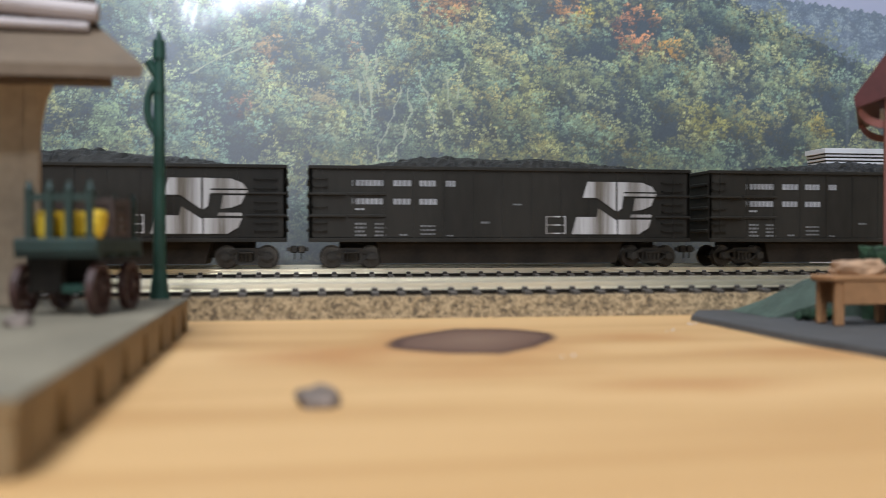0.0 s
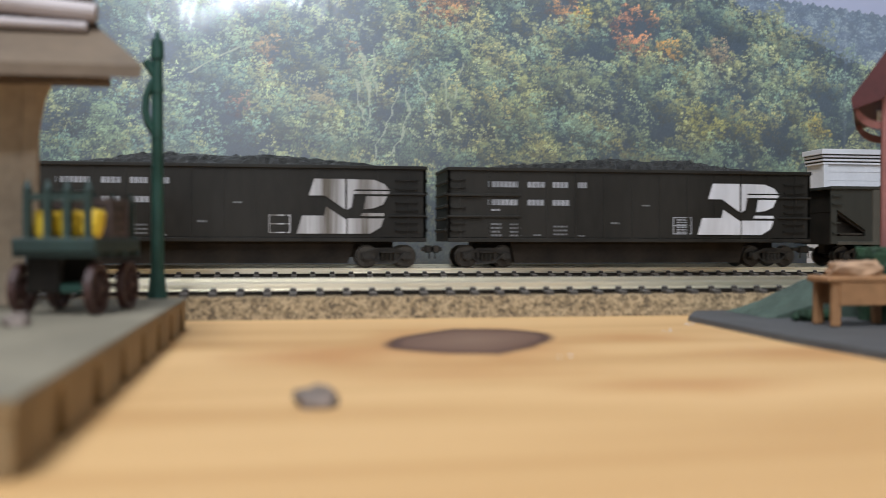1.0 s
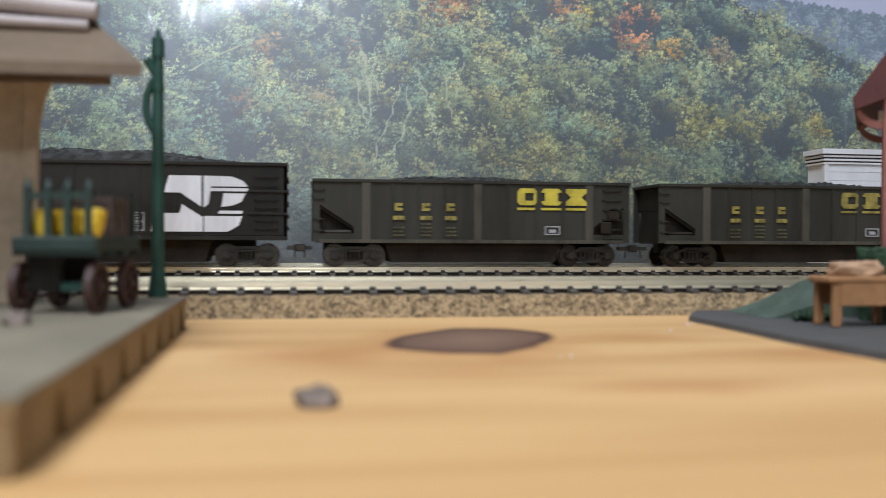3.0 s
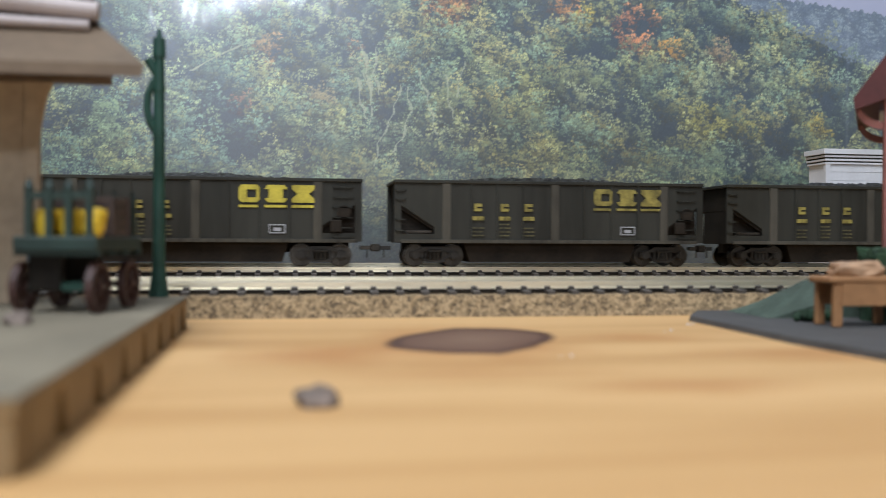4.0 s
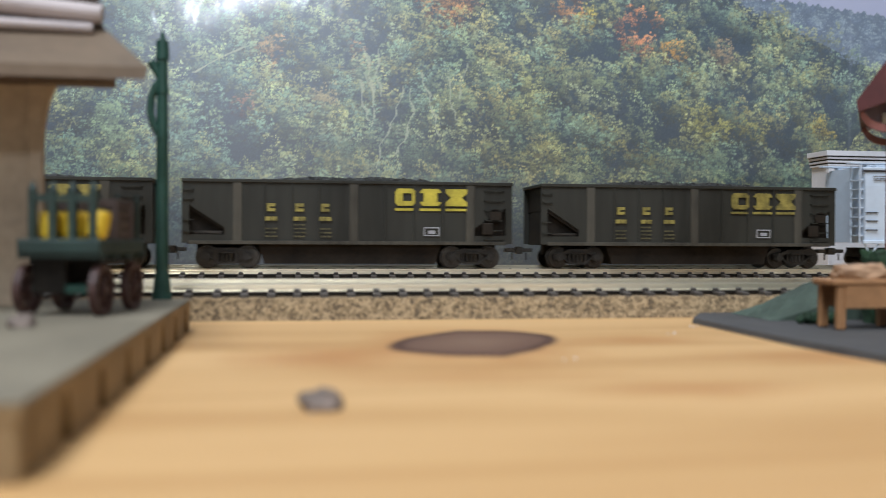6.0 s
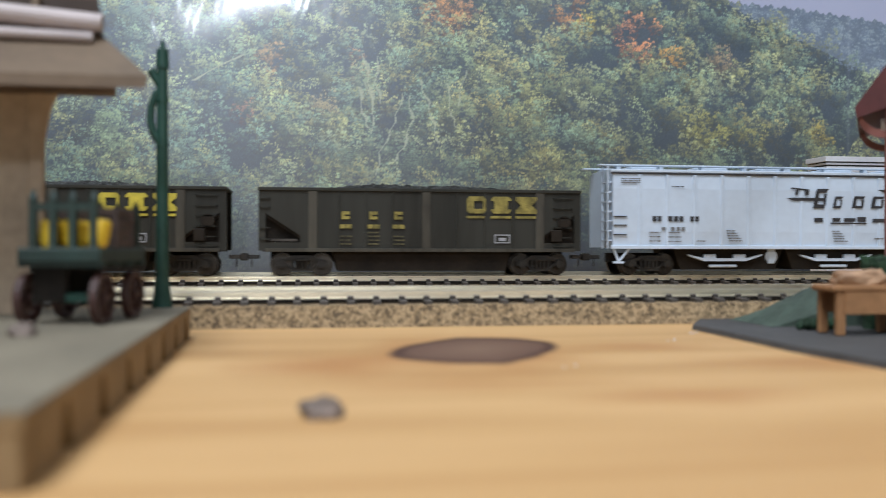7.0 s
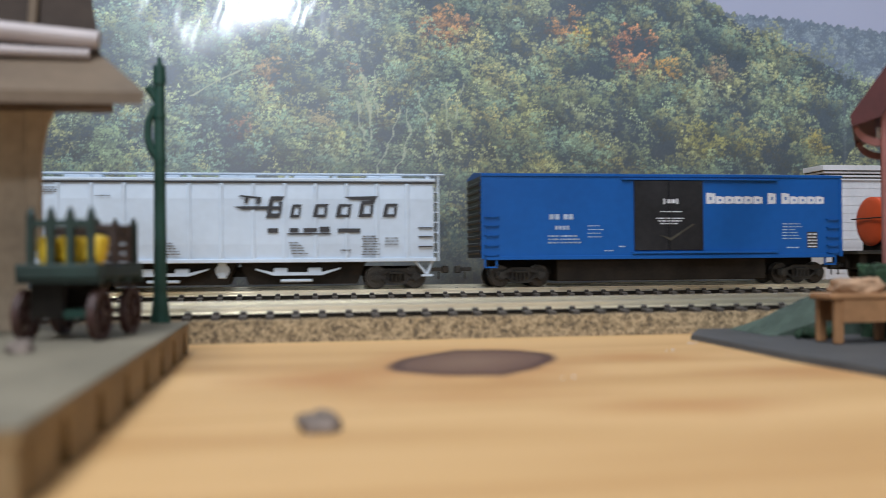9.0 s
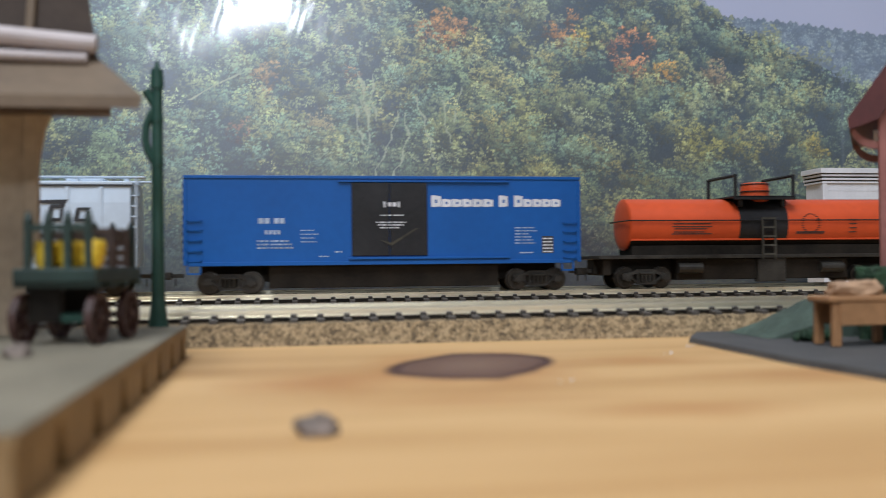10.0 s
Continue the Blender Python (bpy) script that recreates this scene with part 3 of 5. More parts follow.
def coupler(parent, x, s):
    bm = bmesh.new()
    xs = sorted((x, x + s * 6.5))
    box(bm, *xs, -1.4, 1.4, 7.2, 9.0, 0.2)
    xs = sorted((x + s * 5.0, x + s * 8.2))
    box(bm, *xs, -2.6, 0.8, 6.4, 9.8, 0.4)
    rod(bm, (x + s * 3.4, -2.2, 7.0), (x + s * 3.4, -2.2, 3.6), 0.35, 6)
    return part("coupler", bm, M_WHEEL if s > 0 else M_TRUCK, parent)


def ladder(parent, x0, x1, zs, y, material, label=""):
    bm = bmesh.new()
    for z in zs:
        box(bm, x0, x1, y - 0.9, y - 0.45, z - 0.25, z + 0.25)
        for x in (x0, x1 - 0.5):
            box(bm, x, x + 0.5, y - 0.9, y + 0.1, z - 0.25, z + 0.25)
    return part("ladder", bm, material, parent, label)


def coal(parent, x0, x1, z, crown, seed):
    bm = bmesh.new()
    nx, ny = 90, 16
    g = []
    for i in range(nx + 1):
        u = i / nx
        x = x0 + (x1 - x0) * u
        prof = crown * (math.sin(math.pi * min(max((u - 0.04) / 0.92, 0), 1)) ** 0.7) * (0.85 + 0.3 * noise.noise((u * 5, seed, 0)))
        g.append([])
        for j in range(ny + 1):
            v = j / ny
            lump = 1.6 * noise.noise((x * 0.45, v * 13, seed)) + 0.8 * noise.noise((x * 1.1, v * 30, seed + 9))
            g[-1].append(bm.verts.new((x, -15.6 + 31.2 * v, z - 1.5 + prof * math.sin(math.pi * v) ** 0.6 + max(lump, -0.6))))
    for a, b in zip(g, g[1:]):
        for j in range(ny):
            bm.faces.new((a[j], b[j], b[j + 1], a[j + 1]))
    return part("coal_load", bm, M_COAL, parent, "heaped black coal lumps")


LOGO = [[(1075, 132), (1190, 132), (1190, 250), (1115, 197), (1055, 197)], [(1198, 132), (1300, 134), (1340, 150), (1358, 172), (1225, 172), (1215, 240), (1198, 252)],
        [(1225, 178), (1360, 178), (1358, 190), (1222, 190)], [(1270, 198), (1350, 198), (1335, 230), (1300, 245), (1262, 250)], [(1255, 264), (1338, 264), (1338, 276), (1250, 276)],
        [(1030, 275), (1112, 275), (1120, 240), (1180, 280), (1195, 290), (1195, 345), (1010, 345)], [(1200, 285), (1338, 285), (1325, 320), (1285, 345), (1200, 345)]]


def gondola(x, label, logo, lettering, seed, big_stencil):
    c = thing("gondola_car", x, 430, 12.3, label, "freight car", "coal train cars")
    L, S = 177.0, SIDE
    bm = bmesh.new()
    box(bm, 0, L, S, S + 1.2, 11.6, 44.8, 0.15)
    box(bm, 0, L, -S - 1.2, -S, 11.6, 44.8, 0.15)
    box(bm, 0.2, 1.4, S, -S, 11.6, 44.8)
    box(bm, L - 1.4, L - 0.2, S, -S, 11.6, 44.8)
    box(bm, 0, L, S, -S, 11.8, 13.5)
    part("body", bm, M_BLACK, c)
    bm = bmesh.new()
    for y0, y1 in ((S - 0.9, S + 1.5), (-S - 1.5, -S + 0.9)):
        box(bm, -0.4, L + 0.4, y0, y1, 43.7, 45.3, 0.2)
    for x0, x1 in ((-0.4, 1.6), (L - 1.6, L + 0.4)):
        box(bm, x0, x1, S + 1.5, -S - 1.5, 43.7, 45.2, 0.2)
    part("top_chord", bm, M_BLACK, c)
    bm = bmesh.new()
    box(bm, 0, L, S - 0.6, S + 0.3, 11.4, 13.2, 0.15)
    part("side_sill", bm, M_BLACK, c)
    for k in range(13):
        px = 6 + k * 13.6
        bm = bmesh.new()
        box(bm, px - 0.55, px + 0.55, S - 0.35, S + 0.2, 13.2, 43.7)
        part("rib", bm, M_BLACK, c)
    for z in (32.6, 22.9):
        bm = bmesh.new()
        box(bm, 0, 16, S - 1.3, S + 0.2, z - 0.5, z + 0.6, 0.2)
        box(bm, 17, 34, S - 0.7, S + 0.2, z - 0.5, z + 0.8, 0.2)
        part("ledge", bm, M_BLACK, c)
        bm = bmesh.new()
        box(bm, 160, L, S - 0.8, S + 0.2, z - 0.5, z + 0.6, 0.2)
        part("ledge", bm, M_BLACK, c)
    ladder(c, 163, 173, (16.5, 20, 25.5, 29, 35, 39), S, M_BLACK)
    ladder(c, 1.5, 8, (16.5, 20, 27, 36, 39.5), S, M_BLACK)
    for k in range(5):
        z = 16 + k * 5.5
        for x0 in (-0.7, L - 0.4):
            bm = bmesh.new()
            box(bm, x0, x0 + 1.1, S + 1, -S - 1, z, z + 1.4, 0.2)
            part("end_rib", bm, M_BLACK, c)
    bm = bmesh.new()
    box(bm, 14, L - 14, -7, 7, 4.5, 11.6, 0.4)
    # wide dark solid added for the shade under the car
    prism(bm, [(30, 11.6), (32, 1.8), (142, 1.8), (145, 11.6)], -14, 14)
    part("underframe", bm, M_UNDER, c)
    # two lines of plain bars for the lettering, the small data, a stencil box
    bm = bmesh.new()
    for z0, z1, xs in ((36.4, 39.0, ((18.6, 33.6), (37, 45.4), (48.8, 56.4), (60.4, 65.4))), (28.2, 30.8, ((18.6, 32.6), (37, 45), (48.8, 57)))):
        for x0, x1 in xs:
            n = max(1, round((x1 - x0) / 1.9))
            w = (x1 - x0) / n
            for i in range(n):
                bars(bm, [(x0 + i * w + 0.2, x0 + (i + 1) * w - 0.2, z0, z1)], S)
    bars(bm, [(20, 25, 25.6, 26.5)], S)
    part("marking", bm, lettering, c, "white painted lettering bars")
    bm = bmesh.new()
    for i in range(4):
        bars(bm, [(20, 25, 14 + i * 1.7, 14.9 + i * 1.7), (29, 34, 14 + i * 1.7, 14.8 + i * 1.7)], S)
        if i < 3:
            bars(bm, [(49.5, 56, 14.6 + i * 1.8, 15.4 + i * 1.8)], S)
    bars(bm, [(40, 44, 14.2, 15), (77, 81, 19.8, 20.7), (92, 96, 28.2, 28.9), (60, 65, 14, 14.6)], S)
    part("marking", bm, M_DIM, c, "small faded data bars")
    bm = bmesh.new()
    a = 107.3
    bars(bm, [(a, a + 9.4, 22.8, 23.3), (a, a + 9.4, 15.2, 15.7), (a, a + 0.5, 15.2, 23.3), (a + 8.9, a + 9.4, 15.2, 23.3), (a, a + 9.4, 19.0, 19.5)], S, True)
    if big_stencil:
        for i in range(6):
            bars(bm, [(a + 2, a + 7.5, 15.9 + i * 1.15, 16.5 + i * 1.15)], S)
    part("marking", bm, lettering if big_stencil else M_FADED, c, "boxed white stencil")
    bm = bmesh.new()
    for poly in LOGO:
        prism(bm, [(119.4 + (X - 1010) / 350 * 41, 39.2 - (Y - 132) / 213 * 24.2) for X, Y in poly], S - 0.48, S - 0.36)
    part("emblem", bm, logo, c, "large emblem of plain white shapes")
    coal(c, 2, L - 2, 44.3, 9.6, seed)
    for x, s in ((0, -1), (L, 1)):
        coupler(c, x, s)
    truck(c, 19.0)
    truck(c, L - 17.5)
    return c


def hopper(x, label, lettering, seed):
    c = thing("hopper_car", x, 430, 12.3, label, "freight car", "coal train cars")
    L, S = 146.0, SIDE + 0.3
    for s in (-1, 1):
        y0, y1 = sorted((s * 16.7, s * 15.6))
        bm = bmesh.new()
        prism(bm, [(18, 10.9), (L - 18, 10.9), (L - 18, 38), (18, 38)], y0, y1)
        prism(bm, [(3, 27.4), (18, 17.6), (18, 38), (3, 38)], y0, y1)
        prism(bm, [(L - 18, 17.6), (L - 3, 27.4), (L - 3, 38), (L - 18, 38)], y0, y1)
        part("side_sheet", bm, M_HOPPER, c)
        for x0, x1 in ((0, 3), (L - 3, L)):
            bm = bmesh.new()
            box(bm, x0, x1, y0, y1, 10.9, 38)
            part("end_post", bm, M_HOPPER, c)
        for x0 in (3, L - 18):
            bm = bmesh.new()
            box(bm, x0, x0 + 15, y0, y1, 10.9, 14.6)
            part("end_sill", bm, M_HOPPER, c)
    for q in (0, 1):
        bm = bmesh.new()
        prism(bm, [(L * q + (1 - 2 * q) * a, z) for a, z in ((3.2, 38), (3.2, 27.4), (18, 17.6), (18, 16.2), (2, 26.4), (2, 38))], -15.6, 15.6)
        part("slope_sheet", bm, M_UNDER, c)
    bm = bmesh.new()
    for s in (-1, 1):
        y0, y1 = sorted((s * 17.6, s * 15.3))
        box(bm, -0.3, L + 0.3, y0, y1, 37.3, 38.8, 0.2)
    for x0 in (-0.3, L - 2):
        box(bm, x0, x0 + 2.3, -15.3, 15.3, 37.3, 38.7, 0.2)
    part("top_chord", bm, M_HOPPER, c)
    for px in (23.5, 35, 47, 59, 74, 88, 101, 114, 126.5):
        bm = bmesh.new()
        w = 1.9 if px in (23.5, 74, 126.5) else 0.45
        box(bm, px - w, px + w, S - 0.7, S + 0.2, 10.9, 37.3, 0.1)
        part("side_post", bm, M_GRIME_SHADE if w > 1 else M_HOPPER, c)
    bm = bmesh.new()
    box(bm, 3, L - 3, S - 0.9, S + 0.2, 10.4, 12.0, 0.1)
    part("side_sill", bm, M_GRIME_SHADE, c)
    bm = bmesh.new()
    # deep dark solid between the trucks stands in for shade below the sill
    prism(bm, [(32, 11), (L - 32, 11), (L - 35, 1.8), (35, 1.8)], -13.5, 13.5)
    for q in (0, 1):
        # dark fill for the shade behind the end openings
        prism(bm, [(L * q + (1 - 2 * q) * a, z) for a, z in ((1.5, 10.5), (20, 10.5), (20, 17.2), (2.2, 26.6))], -12.5, 12.5)
    box(bm, 5, L - 5, -3, 3, 6, 10.5)
    part("underframe", bm, M_UNDER, c)
    bm = bmesh.new()
    box(bm, 5, 17, S + 0.6, S + 3, 14.9, 16.2, 0.2)
    part("grab_iron", bm, M_WHEEL, c, "bright metal grab iron")
    ladder(c, L - 13, L - 4, (13, 17, 21.5, 26, 30.5, 35), S, M_HOPPER)
    ladder(c, 0.4, 5, (16, 21, 30, 34), S, M_HOPPER)
    bm = bmesh.new()
    rod(bm, (L - 8, S - 0.9, 24), (L - 8, S - 0.3, 24), 3.0, 14)
    box(bm, L - 14, L - 9, S - 1.2, S + 0.4, 15, 20.5, 0.3)
    part("brake_gear", bm, M_UNDER, c)
    # three stacked pairs of small bars, three large block shapes with underlines, a stencil box
    bm = bmesh.new()
    for x0 in (35.2, 47.5, 58.7):
        bars(bm, [(x0 + 0.9, x0 + 4.5, 24.9, 26.2), (x0 + 0.9, x0 + 4.5, 27.0, 28.4), (x0 + 0.9, x0 + 2.2, 26, 27.2), (x0 + 0.2, x0 + 2.6, 20.8, 22.6), (x0 + 3.0, x0 + 5.4, 20.8, 22.6)], S - 0.75)
    part("marking", bm, M_YDIM, c, "worn yellow painted bars")
    bm = bmesh.new()
    for k, x0 in enumerate((35.2, 47.5, 58.7)):
        for i in range(3 if k != 1 else 4):
            bars(bm, [(x0 + 0.4, x0 + 5.4, 13.6 + i * 1.7, 14.3 + i * 1.7)], S - 0.6)
    part("marking", bm, M_YFAINT, c, "small worn data bars")
    bm = bmesh.new()
    z0, z1 = 27.9, 35.6
    y = S - 0.6
    for x0, x1 in ((92.4, 101.3), (103.6, 113)):
        w, h = 2.9, (2.1 if x0 < 100 else 1.9)
        prism(bm, [(x0, z0 + 1.4), (x0 + 1.2, z0), (x1 - 1.2, z0), (x1, z0 + 1.2), (x1, z0 + h), (x0, z0 + h)], y - 0.12, y)
        prism(bm, [(x0, z1 - h), (x1, z1 - h), (x1, z1 - 1.2), (x1 - 1.2, z1), (x0 + 1.2, z1), (x0, z1 - 1.4)], y - 0.12, y)
        if x0 < 100:
            box(bm, x0, x0 + 3.4, y - 0.12, y, z0 + h, z1 - h)
            box(bm, x1 - 1.4, x1, y - 0.12, y, z0 + h, z1 - h)
        else:
            box(bm, x0 + 1.6, x1 - 1.6, y - 0.12, y, z0 + h, z1 - h)
    prism(bm, [(115.2, z0), (125, z0), (125, 29.6), (122.6, 31.7), (125, 33.8), (125, z1), (115.2, z1), (115.2, 33.8), (117.6, 31.7), (115.2, 29.6)], y - 0.12, y)
    for x0, x1 in ((92.4, 101.4), (103.5, 113), (115.2, 125)):
        bars(bm, [(x0, x1, 25.7, 26.8)], S - 0.5)
    part("emblem", bm, lettering, c, "large yellow block shapes with underlines")
    bm = bmesh.new()
    a = 105.3
    bars(bm, [(a, a + 7.2, 17.9, 18.4), (a, a + 7.2, 14.4, 14.9), (a, a + 0.5, 14.4, 18.4), (a + 6.7, a + 7.2, 14.4, 18.4), (a + 2, a + 5.2, 15.4, 16.9)], S - 0.5, True)
    part("marking", bm, M_LETTER, c, "small boxed white stencil")
    coal(c, 3, L - 3, 37.2, 6.6, seed + 20)
    for x, s in ((0, -1), (L, 1)):
        coupler(c, x, s)
    truck(c, 18.8)
    truck(c, L - 18.0)
    return c


def covered_hopper(x):
    c = thing("covered_hopper_car", x, 430, 12.3, "pale grey covered hopper with black lettering bars", "freight car", "coal train cars")
    L, S = 176.0, SIDE
    bm = bmesh.new()
    prof = [(S, 12.6), (S - 0.5, 20), (S - 0.5, 40), (S + 0.3, 47.9), (S + 5, 49.3), (-S - 5, 49.3), (-S - 0.3, 47.9), (-S + 0.5, 40), (-S + 0.5, 20), (-S, 12.6)]
    along_x(bm, prof, 1.0, L - 1.0)
    part("body", bm, M_GREY, c, smooth=False)
    for k in range(12):
        px = 14 + k * 13.55
        bm = bmesh.new()
        box(bm, px - 0.8, px + 0.8, S - 0.95, S + 0.1, 13.2, 46.7, 0.25)
        part("side_post", bm, M_GREY, c)
    bm = bmesh.new()
    box(bm, 0, L, S - 1.1, S + 0.6, 11.9, 13.6, 0.2)
    part("side_sill", bm, M_GREY, c)
    bm = bmesh.new()
    box(bm, 0, L, S - 0.6, S + 0.4, 46.9, 47.5, 0.1)
    part("seam", bm, M_INK, c, "thin black line under the roof edge")
    bm = bmesh.new()
    box(bm, 0, L, S - 0.4, S + 1.5, 47.6, 49.1, 0.3)
    part("roof_edge", bm, M_GREY, c)
    for y0, y1 in ((S + 3, S + 7), (-S - 7, -S - 3)):
        bm = bmesh.new()
        box(bm, -4.5, L + 4.5, y0, y1, 50.8, 51.6, 0.15)
        for i in range(9):
            box(bm, 4 + i * 21, 6 + i * 21, y0 + 0.4, y1 - 0.4, 49.0, 50.8)
        part("running_board", bm, M_GREY, c)
    for i in range(5):
        bm = bmesh.new()
        box(bm, 14 + i * 33, 30 + i * 33, -6, 6, 49.2, 51.4, 0.4)
        part("roof_hatch", bm, M_GREY, c)
    for x0, s in ((0, 1), (L, -1)):
        bm = bmesh.new()
        for z in (16, 20.5, 25, 29.5, 34, 38.5, 43):
            xs = sorted((x0 - s * 1.6, x0 + s * 0.6))
            box(bm, *xs, S + 0.5, S + 8, z - 0.3, z + 0.3)
        for y in (S + 0.5, S + 8):
            xs = sorted((x0 - s * 1.6, x0 - s * 1.0))
            box(bm, *xs, y - 0.3, y + 0.3, 12, 50.4)
        part("end_ladder", bm, M_GREY, c)
        ladder(c, *((1.2, 7.4) if s > 0 else (L - 8, L - 1.5)), (18.6, 23, 27), S - 0.3, M_INK, "black grab irons")
        bm = bmesh.new()
        a = x0 + s * 4
        rod(bm, (a - s * 2.5, S + 0.6, 12.4), (a, S + 0.4, 6), 0.6, 6)
        rod(bm, (a + s * 5.5, S + 0.6, 12.4), (a, S + 0.4, 6), 0.6, 6)
        box(bm, a - 2.5, a + 2.5, S, S + 1.4, 5.2, 6.2)
        part("step", bm, M_GREY, c)
    bm = bmesh.new()
    for a in (34, 91):
        prism(bm, [(a - 2, 12.5), (a + 54, 12.5), (a + 50, 2.2), (a + 2, 2.2)], -13, 13)
    box(bm, 4, L - 4, -3, 3, 5.5, 10)
    part("underframe", bm, M_UNDER, c)
    for a in (42.8, 99.9):
        bm = bmesh.new()
        prism(bm, [(a - 4, 9.4), (a - 3.5, 8.6), (a + 4, 6.2), (a + 25, 6.2), (a + 33, 8.8), (a + 33.5, 9.6), (a + 25, 7.6), (a + 4, 7.6)], -15.6, -13.2)
        box(bm, a + 4, a + 10, -15.4, -13, 7, 9.6, 0.4)
        box(bm, a + 19, a + 25, -15.4, -13, 7, 9.6, 0.4)
        box(bm, a + 7, a + 21, -14.6, -13, 3.2, 4.6, 0.4)
        part("outlet_gate", bm, M_GREY, c, "pale grey hopper outlet gate")
    bm = bmesh.new()
    rod(bm, (81.8, -13.5, 8.4), (81.8, -9, 8.4), 3.1, 14)
    box(bm, 80, 83.6, -14, -10, 5, 12.5, 0.4)
    part("brake_cylinder", bm, M_GREY, c)
    # slanted plain shapes for the lettering
    y = S - 0.95
    bm = bmesh.new()
    for x0, x1, z0, z1 in ((101.5, 108, 31.6, 41), (111.6, 116, 31.7, 37.4), (121.6, 127.6, 31.8, 37.6), (131.6, 138, 31.8, 37.6), (141.6, 148, 31.9, 39), (152.5, 158.5, 31.9, 37.8)):
        k = (z1 - z0) * 0.35
        w, h = (x1 - x0) * 0.26, (z1 - z0) * 0.2
        prism(bm, [(x0 - k * 0.3, z0), (x1 - k * 0.5, z0), (x1 - k * 0.2, z0 + h), (x0 + k * 0.1 - 0.4, z0 + h)], y - 0.12, y)
        prism(bm, [(x0 + k * 0.5, z1), (x1 + k * 0.3, z1), (x1 - k * 0.1, z1 - h), (x0 + k * 0.2, z1 - h)], y - 0.12, y)
        prism(bm, [(x0 - 0.4, z0 + h), (x0 + w, z0 + h), (x0 + w + k * 0.3, z1 - h), (x0 - 0.2 + k * 0.3, z1 - h)], y - 0.12, y)
        prism(bm, [(x1 - w, z0 + h), (x1 - k * 0.2, z0 + h), (x1, z1 - h * 1.3), (x1 - w + 0.2, z1 - h * 1.3)], y - 0.12, y)
    prism(bm, [(87, 36.4), (91, 35.2), (107, 35.2), (107, 36.6), (91, 36.6)], y - 0.13, y)
    prism(bm, [(134.5, 40.8), (150, 41.2), (148, 38.4), (146, 39.4), (138, 39.6)], y - 0.13, y)
    prism(bm, [(90, 41.5), (99, 40.6), (98.5, 38), (96.5, 37.6), (96.8, 40), (93.5, 40.3), (93, 38), (91.5, 38), (92, 40.6), (89, 40.9)], y - 0.13, y)
    part("emblem", bm, M_INK, c, "slanted black plain shapes")
    bm = bmesh.new()
    bars(bm, [(101.5, 106, 25, 27), (111, 115, 25.3, 27), (117, 123, 25.3, 27), (124, 128.5, 25.3, 27.6), (132, 142, 25, 26.8), (20, 22, 24.9, 27.3), (22.5, 24.4, 24.9, 27.3), (27.6, 29.8, 24.9, 27.3), (30.4, 32.6, 24.9, 27.3), (33.2, 35.2, 24.9, 27.3), (38.6, 40.4, 24.9, 27.3), (41, 42.8, 24.9, 27.3), (29.5, 35.5, 41, 41.4)], y)
    bars(bm, [(110, 129, 24.2, 24.8)], y, True)
    part("marking", bm, M_INK, c, "black lettering bars")
    bm = bmesh.new()
    for i in range(5):
        bars(bm, [(58 - i * 0.3, 65 - i, 15.6 + i * 1.2, 16.1 + i * 1.2), (112 - i * 0.3, 119 - i, 15.6 + i * 1.2, 16.1 + i * 1.2)], y)
    for i in range(8):
        bars(bm, [(142.5 + (i % 3) * 0.5, 150.5 - (i % 2), 15 + i * 1.15, 15.55 + i * 1.15)], y)
    for i in range(3):
        bars(bm, [(18.5, 24, 15.4 + i * 2, 16 + i * 2), (28, 34, 15.2 + i * 2.1, 15.8 + i * 2.1), (153, 159, 19.5 + i * 1.4, 19.9 + i * 1.4)], y)
        bars(bm, [(4.8, 14, 42.6 + i * 0.9, 43.1 + i * 0.9)], y)
    bars(bm, [(24.5, 26.5, 20.6, 22.2), (29, 31, 20.6, 22.2), (31.8, 33.6, 20.6, 22.2), (34.2, 36, 20.6, 22.2), (133, 138, 16.8, 17.5), (42, 46, 15.4, 16)], y)
    part("marking", bm, M_DIM, c, "small grey data bars")
    for x, s in ((0, -1), (L, 1)):
        coupler(c, x, s)
    truck(c, 20.5, 17.5)
    truck(c, L - 17.5, 17.5)
    return c


